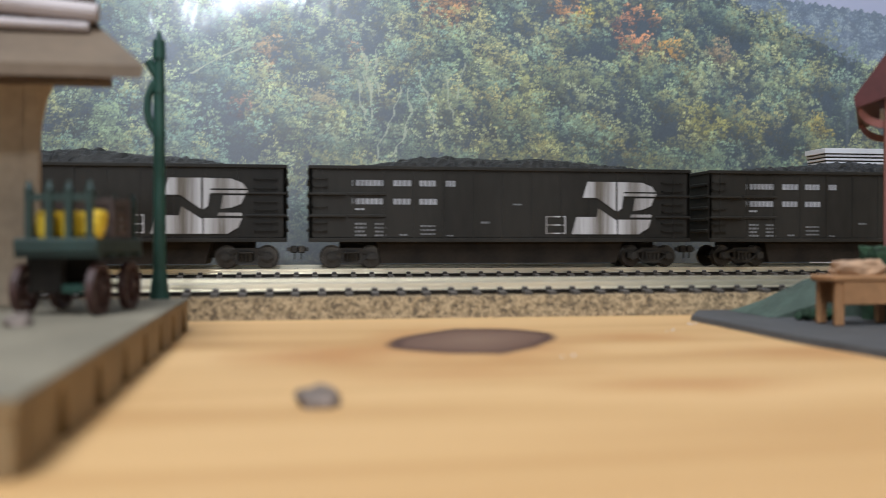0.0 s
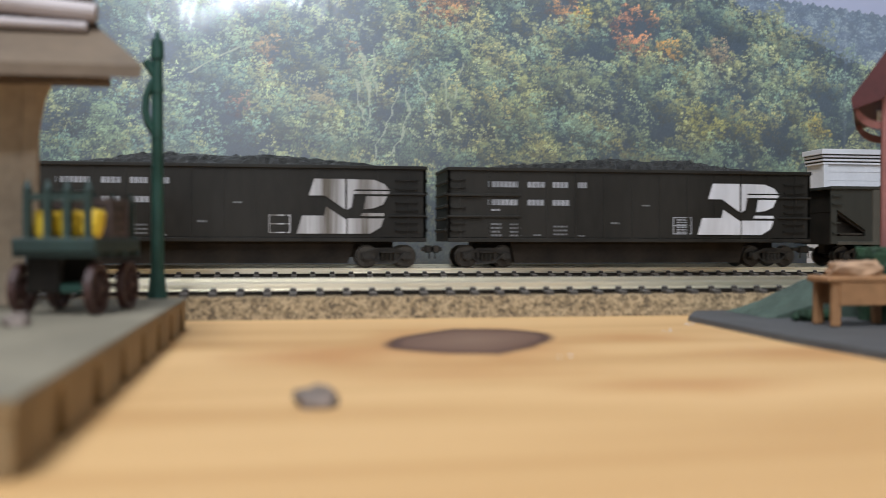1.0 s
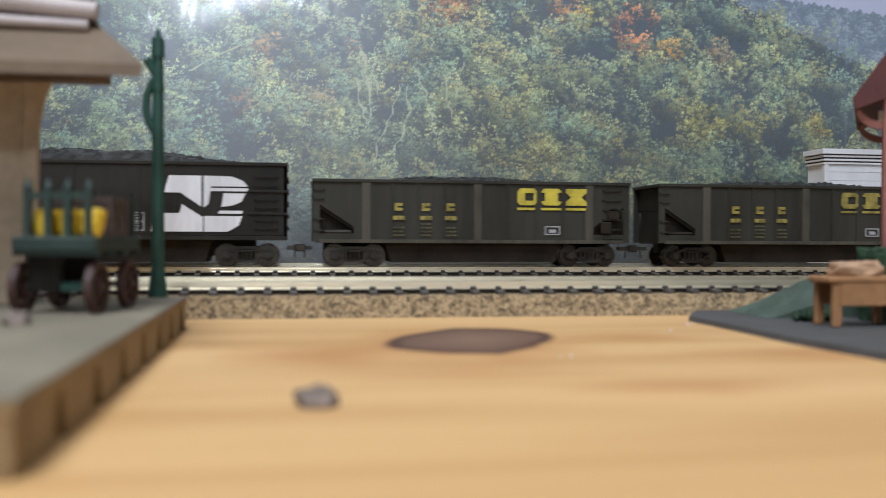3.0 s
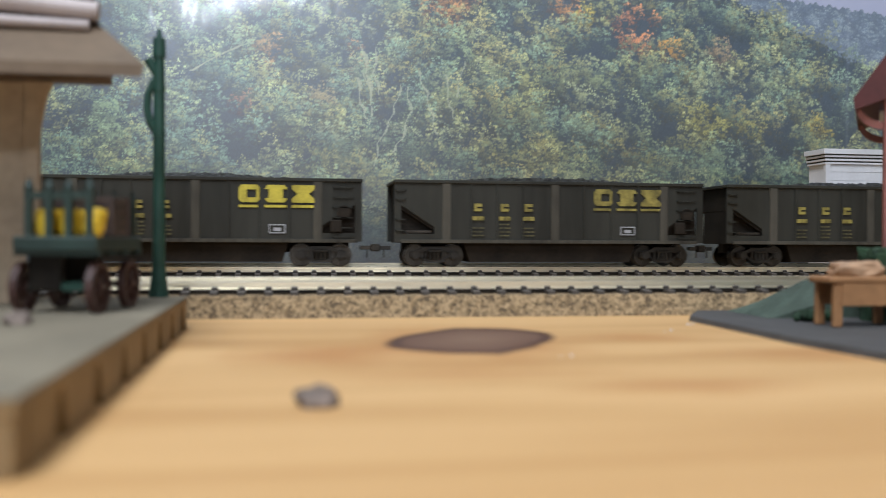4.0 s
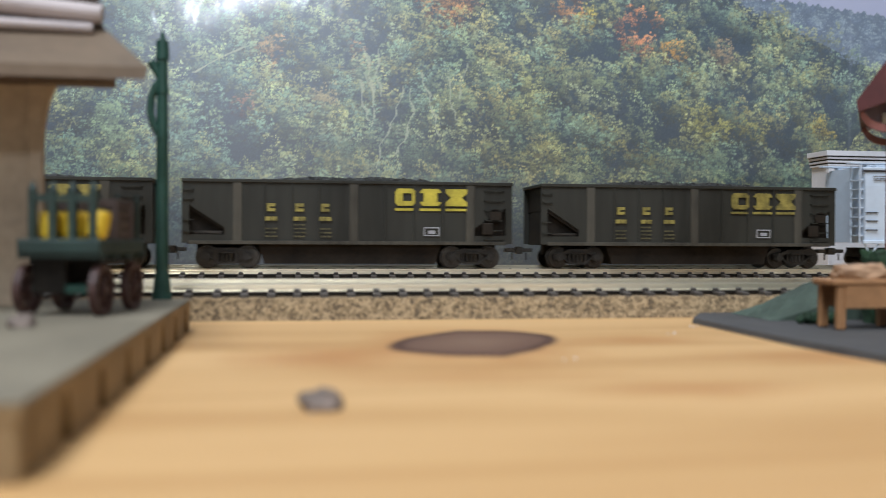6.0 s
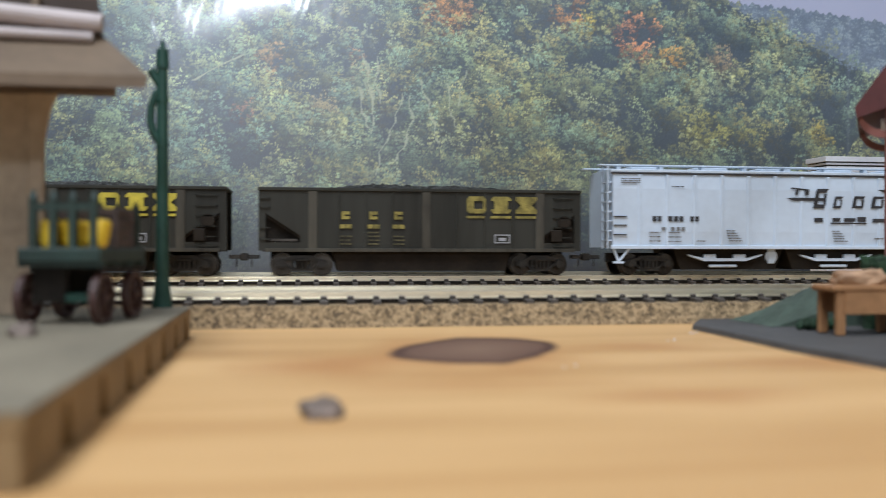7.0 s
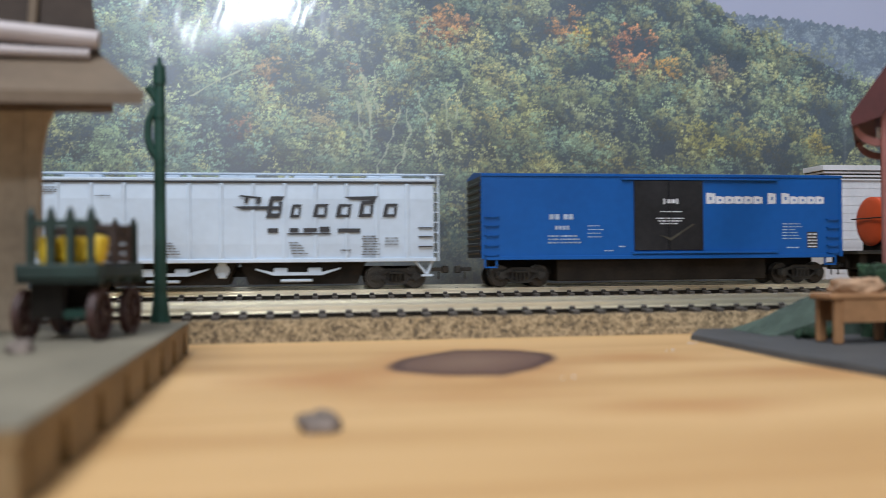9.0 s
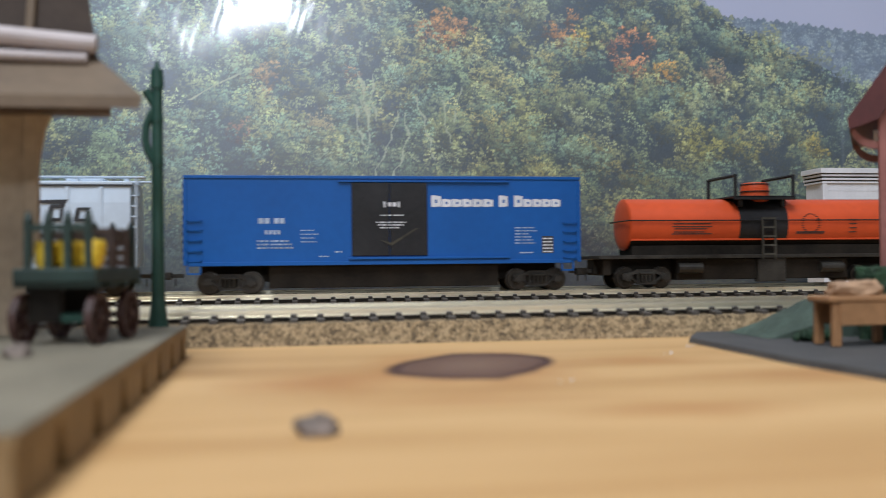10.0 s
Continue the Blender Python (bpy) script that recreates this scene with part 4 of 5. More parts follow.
def boxcar(x):
    c = thing("boxcar", x, 430, 12.3, "blue boxcar with black double door and white bars", "freight car", "coal train cars")
    L, S = 179.5, SIDE
    bm = bmesh.new()
    box(bm, 2.0, L, S, -S, 13.2, 50.8, 0.25)
    part("body", bm, M_BLUE, c)
    bm = bmesh.new()
    along_x(bm, [(S - 0.5, 50.6), (S - 0.5, 51.7), (0, 53.6), (-S + 0.5, 51.7), (-S + 0.5, 50.6)], 1.7, L + 0.3)
    part("roof", bm, M_BLUE, c)
    bm = bmesh.new()
    box(bm, 4, L - 4, S - 0.5, S + 0.2, 12.2, 14.0, 0.15)
    part("side_sill", bm, M_BLUE, c)
    # ends take the black door colour to stand for their unlit side
    for s, x0 in ((-1, 2.0), (1, L)):
        for i in range(10):
            bm = bmesh.new()
            xs = sorted((x0, x0 + s * 0.9))
            box(bm, *xs, S + 1.2, -S - 1.2, 15.0 + i * 3.5, 16.8 + i * 3.5, 0.35)
            part("end_corrugation", bm, M_DOOR, c, "ribbed end, its shade put in as black")
        bm = bmesh.new()
        xs = sorted((x0 - s * 1.2, x0 + s * 0.3))
        box(bm, *xs, S - 0.35, S + 0.3, 12.6, 50, 0.1)
        part("corner_post", bm, M_BLUE, c)
        bm = bmesh.new()
        xs = sorted((x0, x0 + s * 0.3))
        box(bm, *xs, S + 0.5, -S - 0.5, 13.4, 50.6)
        part("end_sheet", bm, M_DOOR, c, "end sheet, its shade put in as black")
    bm = bmesh.new()
    box(bm, 68.5, 146, S - 1.1, S + 0.1, 49.0, 49.8, 0.1)
    box(bm, 73, 146, S - 1.1, S + 0.1, 14.6, 15.6, 0.1)
    part("door_track", bm, M_BLUE, c)
    for x0, x1 in ((74.3, 91.2), (91.4, 108.3)):
        d = bmesh.new()
        box(d, x0, x1, S - 0.8, S + 0.1, 16.2, 48.9, 0.2)
        for a in (x0 + 0.6, x1 - 1.2):
            box(d, a, a + 0.6, S - 0.95, S - 0.7, 16.8, 48.3)
        part("door", d, M_DOOR, c, "black sliding door")
    bm = bmesh.new()
    prism(bm, [(86.5, 23.4), (92, 20.6), (104, 28.4), (103, 28.6), (92, 22)], S - 1.12, S - 1.02)
    part("door_lock", bm, M_GRIME_SHADE, c, "dusty diagonal lock bar")
    ladder(c, 3.2, 9.6, (14.5, 19, 23.6, 28, 32), S, M_BLUE)
    ladder(c, L - 8, L - 1.8, (14.5, 18, 22, 26.5, 30.5), S, M_BLUE)
    for a in (3, L - 9):
        bm = bmesh.new()
        for q in (a, a + 5.4):
            box(bm, q, q + 0.7, S, S + 0.8, 9.0, 13.4)
        box(bm, a, a + 6.1, S, S + 0.8, 8.6, 9.3)
        part("step", bm, M_BLUE, c)
    # heavy white word blocks, data bars and stencils
    bm = bmesh.new()
    for x0, n, w in ((110.2, 6, 4.75), (141.4, 1, 4.4), (148.4, 5, 4.4)):
        for i in range(n):
            a = x0 + i * (w + 0.05)
            tall = i == 0 or n == 1
            z1 = 43.2 if tall else 41.6
            top, low = 38.0 + (z1 - 38.0) * 0.64, 38.0 + (z1 - 38.0) * 0.34
            for x0b, x1b, zb0, zb1 in ((a, a + 1.7, 38.0, z1), (a + 1.7, a + 2.7, 38.0, low), (a + 1.7, a + 2.7, top, z1), (a + 2.7, a + w - 0.3, 38.2, z1 - 0.3)):
                box(bm, x0b, x1b, S - 0.12, S, zb0, zb1)
    part("marking", bm, M_WHITE, c, "bold white word blocks")
    bm = bmesh.new()
    bars(bm, [(33.6, 35.8, 30.7, 33.1), (36.3, 38.4, 30.7, 33.1), (40.4, 42.4, 30.7, 33.1), (42.9, 44.9, 30.7, 33.1), (36.4, 37.6, 26, 27.8), (38.2, 39.4, 26, 27.8), (40, 41.2, 26, 27.8), (41.8, 43, 26, 27.8), (60, 64, 15.9, 16.4), (67, 70, 17.8, 18.4)], S)
    for i in range(3):
        bars(bm, [(33, 38, 19.7 + i * 1.5, 20.4 + i * 1.5), (39, 49.5 - i, 19.7 + i * 1.5, 20.4 + i * 1.5)], S)
    for i in range(6):
        bars(bm, [(148.8, 151.4, 21.2 + i * 1.4, 21.7 + i * 1.4), (152.2, 159 - (i * 5 % 4) * 1.3, 21.2 + i * 1.4, 21.7 + i * 1.4)], S)
    for i in range(4):
        bars(bm, [(52, 59.5 - (i % 2) * 1.5, 22.4 + i * 1.7, 22.8 + i * 1.7)], S)
    bars(bm, [(151, 157, 16.8, 17.4)], S)
    part("marking", bm, M_BLUISH, c, "small bluish white data bars")
    bm = bmesh.new()
    bars(bm, [(88.6, 89.4, 37.8, 40.4), (90.2, 92, 38.2, 40), (92.5, 94.3, 38.2, 40), (95, 95.8, 37.8, 40.4), (87, 97.5, 34.0, 34.5), (85.2, 98.5, 30.8, 31.4), (86, 97.5, 29.6, 30.2), (87, 96, 28.4, 29)], S - 0.85)
    part("marking", bm, M_WHITE, c, "white bars on the door")
    bm = bmesh.new()
    bars(bm, [(161.4, 166.8, 16.8, 24.6)], S)
    part("marking", bm, M_INK, c, "black stencil panel")
    bm = bmesh.new()
    bars(bm, [(161.8, 166.4, 17.2 + i * 1.5, 17.8 + i * 1.5) for i in range(5)], S - 0.08)
    part("marking", bm, M_WHITE, c)
    bm = bmesh.new()
    box(bm, 8, L - 8, -4, 4, 5, 13.2, 0.3)
    # broad low block fills in the shade beneath the floor
    box(bm, 38, L - 38, -14, 14, 2.2, 13.2, 0.3)
    part("underframe", bm, M_UNDER, c)
    for x, s in ((0, -1), (L, 1)):
        coupler(c, x, s)
    truck(c, 21, 18.5)
    truck(c, L - 19, 18.5)
    return c


def tank_car(x):
    c = thing("tank_car", x, 430, 12.3, "orange tank car with black centre band and walkway", "freight car", "coal train cars")
    A, L, R, Z = 3.5, 140.5, 12.5, 30.2
    cut = -0.6
    low = Z + cut * R
    for name, material, keep in (("tank_shell", M_ORANGE, 1), ("tank_belly", M_UNDER, -1)):
        bm = bmesh.new()
        n = 32
        a0, a1 = (math.asin(cut), math.pi - math.asin(cut)) if keep > 0 else (math.pi - math.asin(cut), 2 * math.pi + math.asin(cut))
        grid = [[bm.verts.new((e, -math.cos(a0 + (a1 - a0) * i / n) * R, Z + math.sin(a0 + (a1 - a0) * i / n) * R)) for i in range(n + 1)] for e in (A, L)]
        for i in range(n):
            bm.faces.new((grid[0][i], grid[0][i + 1], grid[1][i + 1], grid[1][i]))
        part(name, bm, material, c, "" if keep > 0 else "black lower third of the tank", True)
    for q in (0, 1):
        bm = bmesh.new()
        lathe(bm, [(R, -0.3), (R, 0.15), (R * 0.97, 0.5), (R * 0.8, 0.9), (R * 0.5, 1.3), (R * 0.2, 1.5)], 48)
        bmesh.ops.transform(bm, matrix=Matrix.Translation((L if q else A, 0, Z)) @ pose(0, 0, 0, 0, 90 if q else -90, 0), verts=bm.verts)
        part("tank_end", bm, M_ORANGE, c, "shallow dished orange end", True)
    for s in (-1, 1):
        y = s * R * math.sqrt(1 - cut * cut)
        bm = bmesh.new()
        box(bm, A, L, y - 0.55, y + 0.55, low - 0.45, low + 0.45, 0.2)
        part("seam_flange", bm, M_ORANGE, c, "narrow orange flange along the tank")
    bm = bmesh.new()
    grid = []
    for i in range(41):
        a = math.asin(cut) * 0.9 + (math.pi - 1.8 * math.asin(cut)) * i / 40
        flare = 2.6 * max(0, math.sin(a)) ** 6
        grid.append([bm.verts.new((xx, -math.cos(a) * (R + 0.22), Z + math.sin(a) * (R + 0.22))) for xx in (57.9 - flare, 82.8 + flare)])
    for p, q in zip(grid, grid[1:]):
        bm.faces.new((p[0], p[1], q[1], q[0]))
    part("centre_band", bm, M_DOOR, c, "black painted band over the tank", True)
    bm = bmesh.new()
    lathe(bm, [(6.9, 40), (6.9, 46.2), (7.2, 46.3), (7.2, 47.0), (6.7, 47.1), (6.7, 49.8), (6.2, 50.6), (4.0, 51.0)], 28)
    bmesh.ops.translate(bm, vec=(72, 0, 0), verts=bm.verts)
    d = part("dome", bm, M_ORANGE, c, "", True)
    bm = bmesh.new()
    rod(bm, (72, 0, 49.7), (72, 0, 50.2), 6.95, 28)
    rod(bm, (72, 0, 46.2), (72, 0, 46.6), 7.35, 28)
    part("dome_ring", bm, M_DOOR, d, "black ring round the dome", True)
    bm = bmesh.new()
    box(bm, 53.6, 85.4, -15.2, 15.2, 42.6, 43.5, 0.2)
    for y in (-15.2, 14.4):
        box(bm, 53.6, 85.4, y, y + 0.8, 41.6, 43.2, 0.1)
    for xx in (58, 80):
        for s in (-1, 1):
            prism(bm, [(xx, 42.6), (xx + 2, 42.6), (xx + 2, 38.6), (xx, 38.6)], s * 10.5 - 0.8, s * 10.5 + 0.8)
    part("walkway", bm, M_DOOR, c, "black walkway round the dome")
    for xx in (54.6, 84.4):
        bm = bmesh.new()
        for y in (-14.6, 14.6):
            rod(bm, (xx, y, 43.2), (xx, y, 53.6), 0.95, 8)
        rod(bm, (xx, -14.6, 53.2), (xx, 14.6, 53.2), 0.8, 8)
        part("railing", bm, M_DOOR, c, "black end railing of the walkway")
    bm = bmesh.new()
    for s in (-1, 1):
        rod(bm, (A - 2.2, s * 13.4, 31.8), (L + 2.2, s * 13.4, 31.8), 0.32, 6)
        for i in range(8):
            rod(bm, (A + 5 + i * 18, s * 11.8, 31.8), (A + 5 + i * 18, s * 13.5, 31.8), 0.4, 6)
    for xx in (A - 2.2, L + 2.2):
        rod(bm, (xx, -13.4, 31.8), (xx, 13.4, 31.8), 0.32, 6)
    part("handrail", bm, M_DOOR, c)
    bm = bmesh.new()
    for px in (68.1, 74.6):
        box(bm, px, px + 0.8, -14.6, -13.8, 13, 32)
    for i in range(5):
        box(bm, 68.1, 75.4, -14.7, -14.0, 15 + i * 4.3, 15.9 + i * 4.3)
    part("side_ladder", bm, M_GRIME_SHADE, c, "dusty black ladder")
    bm = bmesh.new()
    box(bm, -13.7, L + 13.7, -14.5, 14.5, 13.6, 15.4, 0.2)
    part("side_sill", bm, M_TRUCK, c, "dusty dark brown sill")
    bm = bmesh.new()
    box(bm, -13, L + 13, -4, 4, 6.5, 13.6, 0.2)
    box(bm, A + 1, L - 1, -9, 9, 15.0, 20, 0.2)
    box(bm, 26, L - 26, -11, 11, 3.5, 13.6, 0.3)
    for a in (-11, L + 8):
        box(bm, a, a + 4, -12, 12, 6, 13.6, 0.3)
    part("underframe", bm, M_UNDER, c)
    bm = bmesh.new()
    box(bm, 66.5, 81, -13.2, -9, 2.2, 13.6, 0.4)
    part("valve_box", bm, M_TRUCK, c, "dusty box under the sill")
    bm = bmesh.new()
    for xx in (26, 99):
        rod(bm, (xx, -12.2, 9), (xx + 12, -12.2, 9), 2.6, 14)
    part("air_tank", bm, M_TRUCK, c)
    bm = bmesh.new()
    for x0, x1, z in ((24, 43, 30.2), (23.4, 43.6, 28.9), (24.5, 41, 27.8), (23.4, 43.6, 25.4), (24.5, 40, 26.3), (87.3, 102.2, 25.5), (87.3, 102.2, 26.1), (115, 119, 26), (115, 119, 28), (115, 119, 30), (115, 119, 32)):
        yy = -math.sqrt(R * R - (z - Z) ** 2)
        box(bm, x0, x1, yy - 0.2, yy + 0.3, z - 0.27, z + 0.27)
    for i in range(24):
        a = i * math.pi / 12
        z = 30.4 + 4.5 * math.sin(a)
        yy = -math.sqrt(R * R - (z - Z) ** 2)
        box(bm, 94.8 + 4.5 * math.cos(a) - 0.62, 94.8 + 4.5 * math.cos(a) + 0.62, yy - 0.15, yy + 0.25, z - 0.2, z + 0.2)
    part("marking", bm, M_TANKINK, c, "black bars and ring on the orange side")
    for x, s in ((-13, -1), (L + 13, 1)):
        coupler(c, x, s)
    truck(c, 10, 18)
    truck(c, L - 10, 18)
    return c


# ---- station corner beside the camera ----
def platform():
    p = thing("station_platform", -27.2, 97.5, 0, "tan stone station platform with grey deck", "platform")
    p.rotation_euler = (0, 0, radians(0.6))
    deep = 162.5
    bm = bmesh.new()
    box(bm, -165, -4.0, 3, deep - 2, 0, 7.0)
    part("wall", bm, M_STONE, p)
    bm = bmesh.new()
    box(bm, -165, -0.1, 0, deep, 6.2, 8.1, 0.3)
    part("coping", bm, M_STONE, p)
    bm = bmesh.new()
    box(bm, -165, 0.1, -0.1, deep + 0.1, 8.0, 8.6, 0.25)
    part("deck", bm, M_CONC, p, "grey weathered platform deck")
    bm = bmesh.new()
    box(bm, -165, -0.4, 0.2, 4, 0, 6.3, 0.3)
    part("end_wall", bm, M_STONE, p)
    # panels between dark tapered niches
    edge = 4.0
    for mid in [19.0 + 22.2 * k for k in range(7)] + [None]:
        end = deep - 0.3 if mid is None else mid
        a0, a1 = (edge, edge) if edge == 4.0 else (edge + 3.4, edge + 1.3)
        b0, b1 = (end, end) if mid is None else (end - 3.4, end - 1.3)
        bm = bmesh.new()
        along_x(bm, [(a0, 0), (b0, 0), (b1, 6.3), (a1, 6.3)], -4.2, -0.2)
        part("panel", bm, M_STONE, p, "raised stone panel")
        edge = end


def station():
    s = thing("station_building", 0, 0, 0, "tan station building with deep hipped eaves", "building")
    bm = bmesh.new()
    block(bm, [(-190, 238), (-62.2, 238), (-69, 262), (-190, 262)], 28, 78)
    part("wall", bm, M_STUCCO, s)
    bm = bmesh.new()
    block(bm, [(-190, 236.5), (-64.2, 236.5), (-71, 262.5), (-190, 262.5)], 8.6, 28)
    part("wainscot", bm, M_STUCCO, s)
    bm = bmesh.new()
    box(bm, -64.5, -61.2, 236.6, 239, 28.2, 70, 0.2)
    part("corner_board", bm, M_STUCCO, s)
    bm = bmesh.new()
    pts = [(-61.3, 44)] + [(-61.3 + 5.5 * (1 - math.cos(a)), 44 + 20 * math.sin(a)) for a in (0.4, 0.8, 1.2, 1.5)] + [(-53, 66.5), (-61.3, 66.5)]
    prism(bm, pts, 236.8, 238.6)
    part("bracket", bm, M_STUCCO, s)
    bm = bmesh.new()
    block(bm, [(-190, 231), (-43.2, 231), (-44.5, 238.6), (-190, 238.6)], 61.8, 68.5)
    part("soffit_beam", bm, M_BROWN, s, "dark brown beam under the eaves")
    # sloping lower roof with a mitred end, pale flashing, dark upper roof
    bm = bmesh.new()
    rows = []
    for x in (None, -190):
        rows.append([bm.verts.new((xx if x is None else x, y, z)) for xx, y, z in ((-31.4, 199, 57.6), (-30.8, 199, 60.2), (-43.6, 219, 72.2), (-48.5, 238, 73.0), (-46.5, 236, 69.5))])
    a, b = rows
    for k in range(5):
        bm.faces.new((a[k], a[(k + 1) % 5], b[(k + 1) % 5], b[k]))
    bm.faces.new(a)
    bm.faces.new(b[::-1])
    part("roof", bm, M_TAN, s)
    bm = bmesh.new()
    rod(bm, (-190, 214.5, 86.2), (-43.4, 216.5, 74.6), 2.2, 14)
    rod(bm, (-190, 213.4, 75.2), (-45.0, 214.6, 71.0), 1.2, 12)
    part("flashing", bm, M_FLASH, s, "pale rounded flashing")
    bm = bmesh.new()
    rows = [[bm.verts.new(v) for v in ((-190, 219, 72), (-43.6, 219, 72), (-47.6, 236, 72), (-190, 236, 72))], [bm.verts.new(v) for v in ((-190, 226, 98), (-48.4, 226, 98), (-52.4, 236, 98), (-190, 236, 98))]]
    bm.faces.new(rows[0][::-1])
    bm.faces.new(rows[1])
    for k in range(4):
        bm.faces.new((rows[0][k], rows[0][(k + 1) % 4], rows[1][(k + 1) % 4], rows[1][k]))
    part("upper_roof", bm, M_DARKROOF, s, "dark brown upper roof")
    for x in (-58.5, -74, -90):
        bm = bmesh.new()
        rod(bm, (x, 218.8, 74), (x, 225.2, 98), 1.1, 8)
        part("seam", bm, M_TAN, s)


def signal_post():
    p = thing("signal_post", -36.0, 257, 8.6, "dark green slender post with a side arm and finial", "post")
    bm = bmesh.new()
    rod(bm, (0, 0, 0), (0, 0, 1.2), 2.7, 14, 2.6)
    rod(bm, (0, 0, 1.2), (0, 0, 7.5), 2.5, 14, 1.75)
    rod(bm, (0, 0, 7.5), (0, 0, 64), 1.75, 14, 1.4)
    rod(bm, (0, 0, 64), (0, 0, 69), 1.8, 14, 1.6)
    rod(bm, (0, 0, 69), (0, 0, 71.4), 0.9, 12, 0.4)
    part("shaft", bm, M_GREEN, p, "", True)
    bm = bmesh.new()
    rod(bm, (-2.9, 0, 63.4), (-0.4, 0, 59.0), 1.2, 12, 1.0)
    bow = [(0.2, 59.5), (-1.7, 57.0), (-2.9, 53.6), (-3.1, 50.0), (-2.4, 46.8), (-1.0, 44.4), (0.2, 43.0)]
    for (xa, za), (xb, zb) in zip(bow, bow[1:]):
        rod(bm, (xa, 0, za), (xb, 0, zb), 1.0, 12)
        bmesh.ops.create_icosphere(bm, subdivisions=2, radius=1.0, matrix=Matrix.Translation((xb, 0, zb)))
    part("arm", bm, M_GREEN, p, "", True)
    bm = bmesh.new()
    rod(bm, (0, 0, 55), (0, 0, 56.2), 1.7, 14)
    rod(bm, (0, 0, 43), (0, 0, 44.2), 1.7, 14)
    part("collar", bm, M_GREEN, p, "", True)


def wheel_mesh():
    bm = bmesh.new()
    n = 20
    for k in range(n):
        a, b = 2 * math.pi * k / n, 2 * math.pi * (k + 1) / n
        prism(bm, [(4.2 * math.cos(a), 4.2 * math.sin(a)), (5.4 * math.cos(a), 5.4 * math.sin(a)), (5.4 * math.cos(b), 5.4 * math.sin(b)), (4.2 * math.cos(b), 4.2 * math.sin(b))], -0.8, 0.8)
    for k in range(4):
        a = math.pi * k / 4
        rod(bm, (4.3 * math.cos(a), 0, 4.3 * math.sin(a)), (-4.3 * math.cos(a), 0, -4.3 * math.sin(a)), 0.5, 6)
    rod(bm, (0, -1.1, 0), (0, 1.1, 0), 1.1, 10)
    return mesh_of("wheel", bm, M_RUST)


CART = (-46.0, 211.8, 80)


def on_cart(x, y, z):
    """The pose of a load at a place on the cart deck."""
    return pose(CART[0] * MM, CART[1] * MM, 8.6 * MM, 0, 0, CART[2]) @ pose(x * MM, y * MM, z * MM)


def baggage_cart():
    c = thing("baggage_cart", CART[0], CART[1], 8.6, "green station baggage cart with rust-red spoked wheels", "cart")
    c.rotation_euler = (0, 0, radians(CART[2]))
    bm = bmesh.new()
    box(bm, -13.6, 13.2, -8.7, 8.6, 13.0, 16.0, 0.3)
    for x in (-12, -4, 4, 12):
        box(bm, x - 0.6, x + 0.6, -8.9, 8.8, 12.0, 13.2)
    part("deck", bm, M_CARTGREEN, c)
    me = wheel_mesh()
    for x, y in ((-9, -7.2), (-9, 8.3), (9, -7.2), (9, 8.3)):
        w = new("wheel", me)
        w.parent = c
        w.location = (x * MM, y * MM, 5.4 * MM)
    for x in (-9, 9):
        bm = bmesh.new()
        rod(bm, (x, -8.0, 5.4), (x, 9.0, 5.4), 0.6, 8)
        box(bm, x - 1.0, x + 1.0, 0.2, 7.0, 4.6, 12.6, 0.2)
        part("axle_stand", bm, M_UNDER, c)
    bm = bmesh.new()
    box(bm, -9.6, -8.4, -6.4, 7.4, 4.6, 6.4, 0.2)
    part("axle_bar", bm, M_GREEN, c)
    bm = bmesh.new()
    box(bm, -9, 9, 0.2, 1.6, 5, 6.4, 0.2)
    part("reach", bm, M_CARTGREEN, c)
    for x, h in ((-12.6, 10.0), (12.0, 8.6)):
        rack = bmesh.new()
        for z in (16 + h - 2.4,):
            box(rack, x - 0.5, x + 0.5, -7.6, 6.4, z, z + 1.5)
        r = part("rack", rack, M_CARTGREEN, c)
        for y in (-6.9, -2.6, 1.4, 5.6):
            bm = bmesh.new()
            box(bm, x - 0.75, x + 0.75, y - 0.75, y + 0.75, 15.9, 16 + h, 0.15)
            rod(bm, (x, y, 16 + h), (x, y, 17.8 + h), 1.0, 8, 0.3)
            part("stake", bm, M_CARTGREEN, r)


def barrels():
    made = thing("barrel", 0, 0, 0, "small bright yellow barrel standing on the cart", "barrel", "barrels on the cart")
    bm = bmesh.new()
    lathe(bm, [(1.9, 0), (2.15, 1.0), (2.3, 2.8), (2.15, 4.6), (1.9, 5.6)])
    part("cask", bm, M_BARREL, made, "", True)
    for z in (0.8, 4.2):
        bm = bmesh.new()
        lathe(bm, [(2.1, z), (2.3, z + 0.3), (2.2, z + 0.6)])
        part("hoop", bm, M_BARREL, made)
    made.matrix_basis = on_cart(-8.8, 3.6, 16.05)
    for x, y in ((-8.6, -1.3), (-3.2, 3.9), (-3.6, -1.4)):
        copy_thing(made, on_cart(x, y, 16.05))
    leaning = copy_thing(made, on_cart(-10.6, -6.6, 16.4) @ pose(0, 0, 0, 12, 0, 0))
    leaning["label"] = "bright yellow barrel leaning outwards on the cart edge"


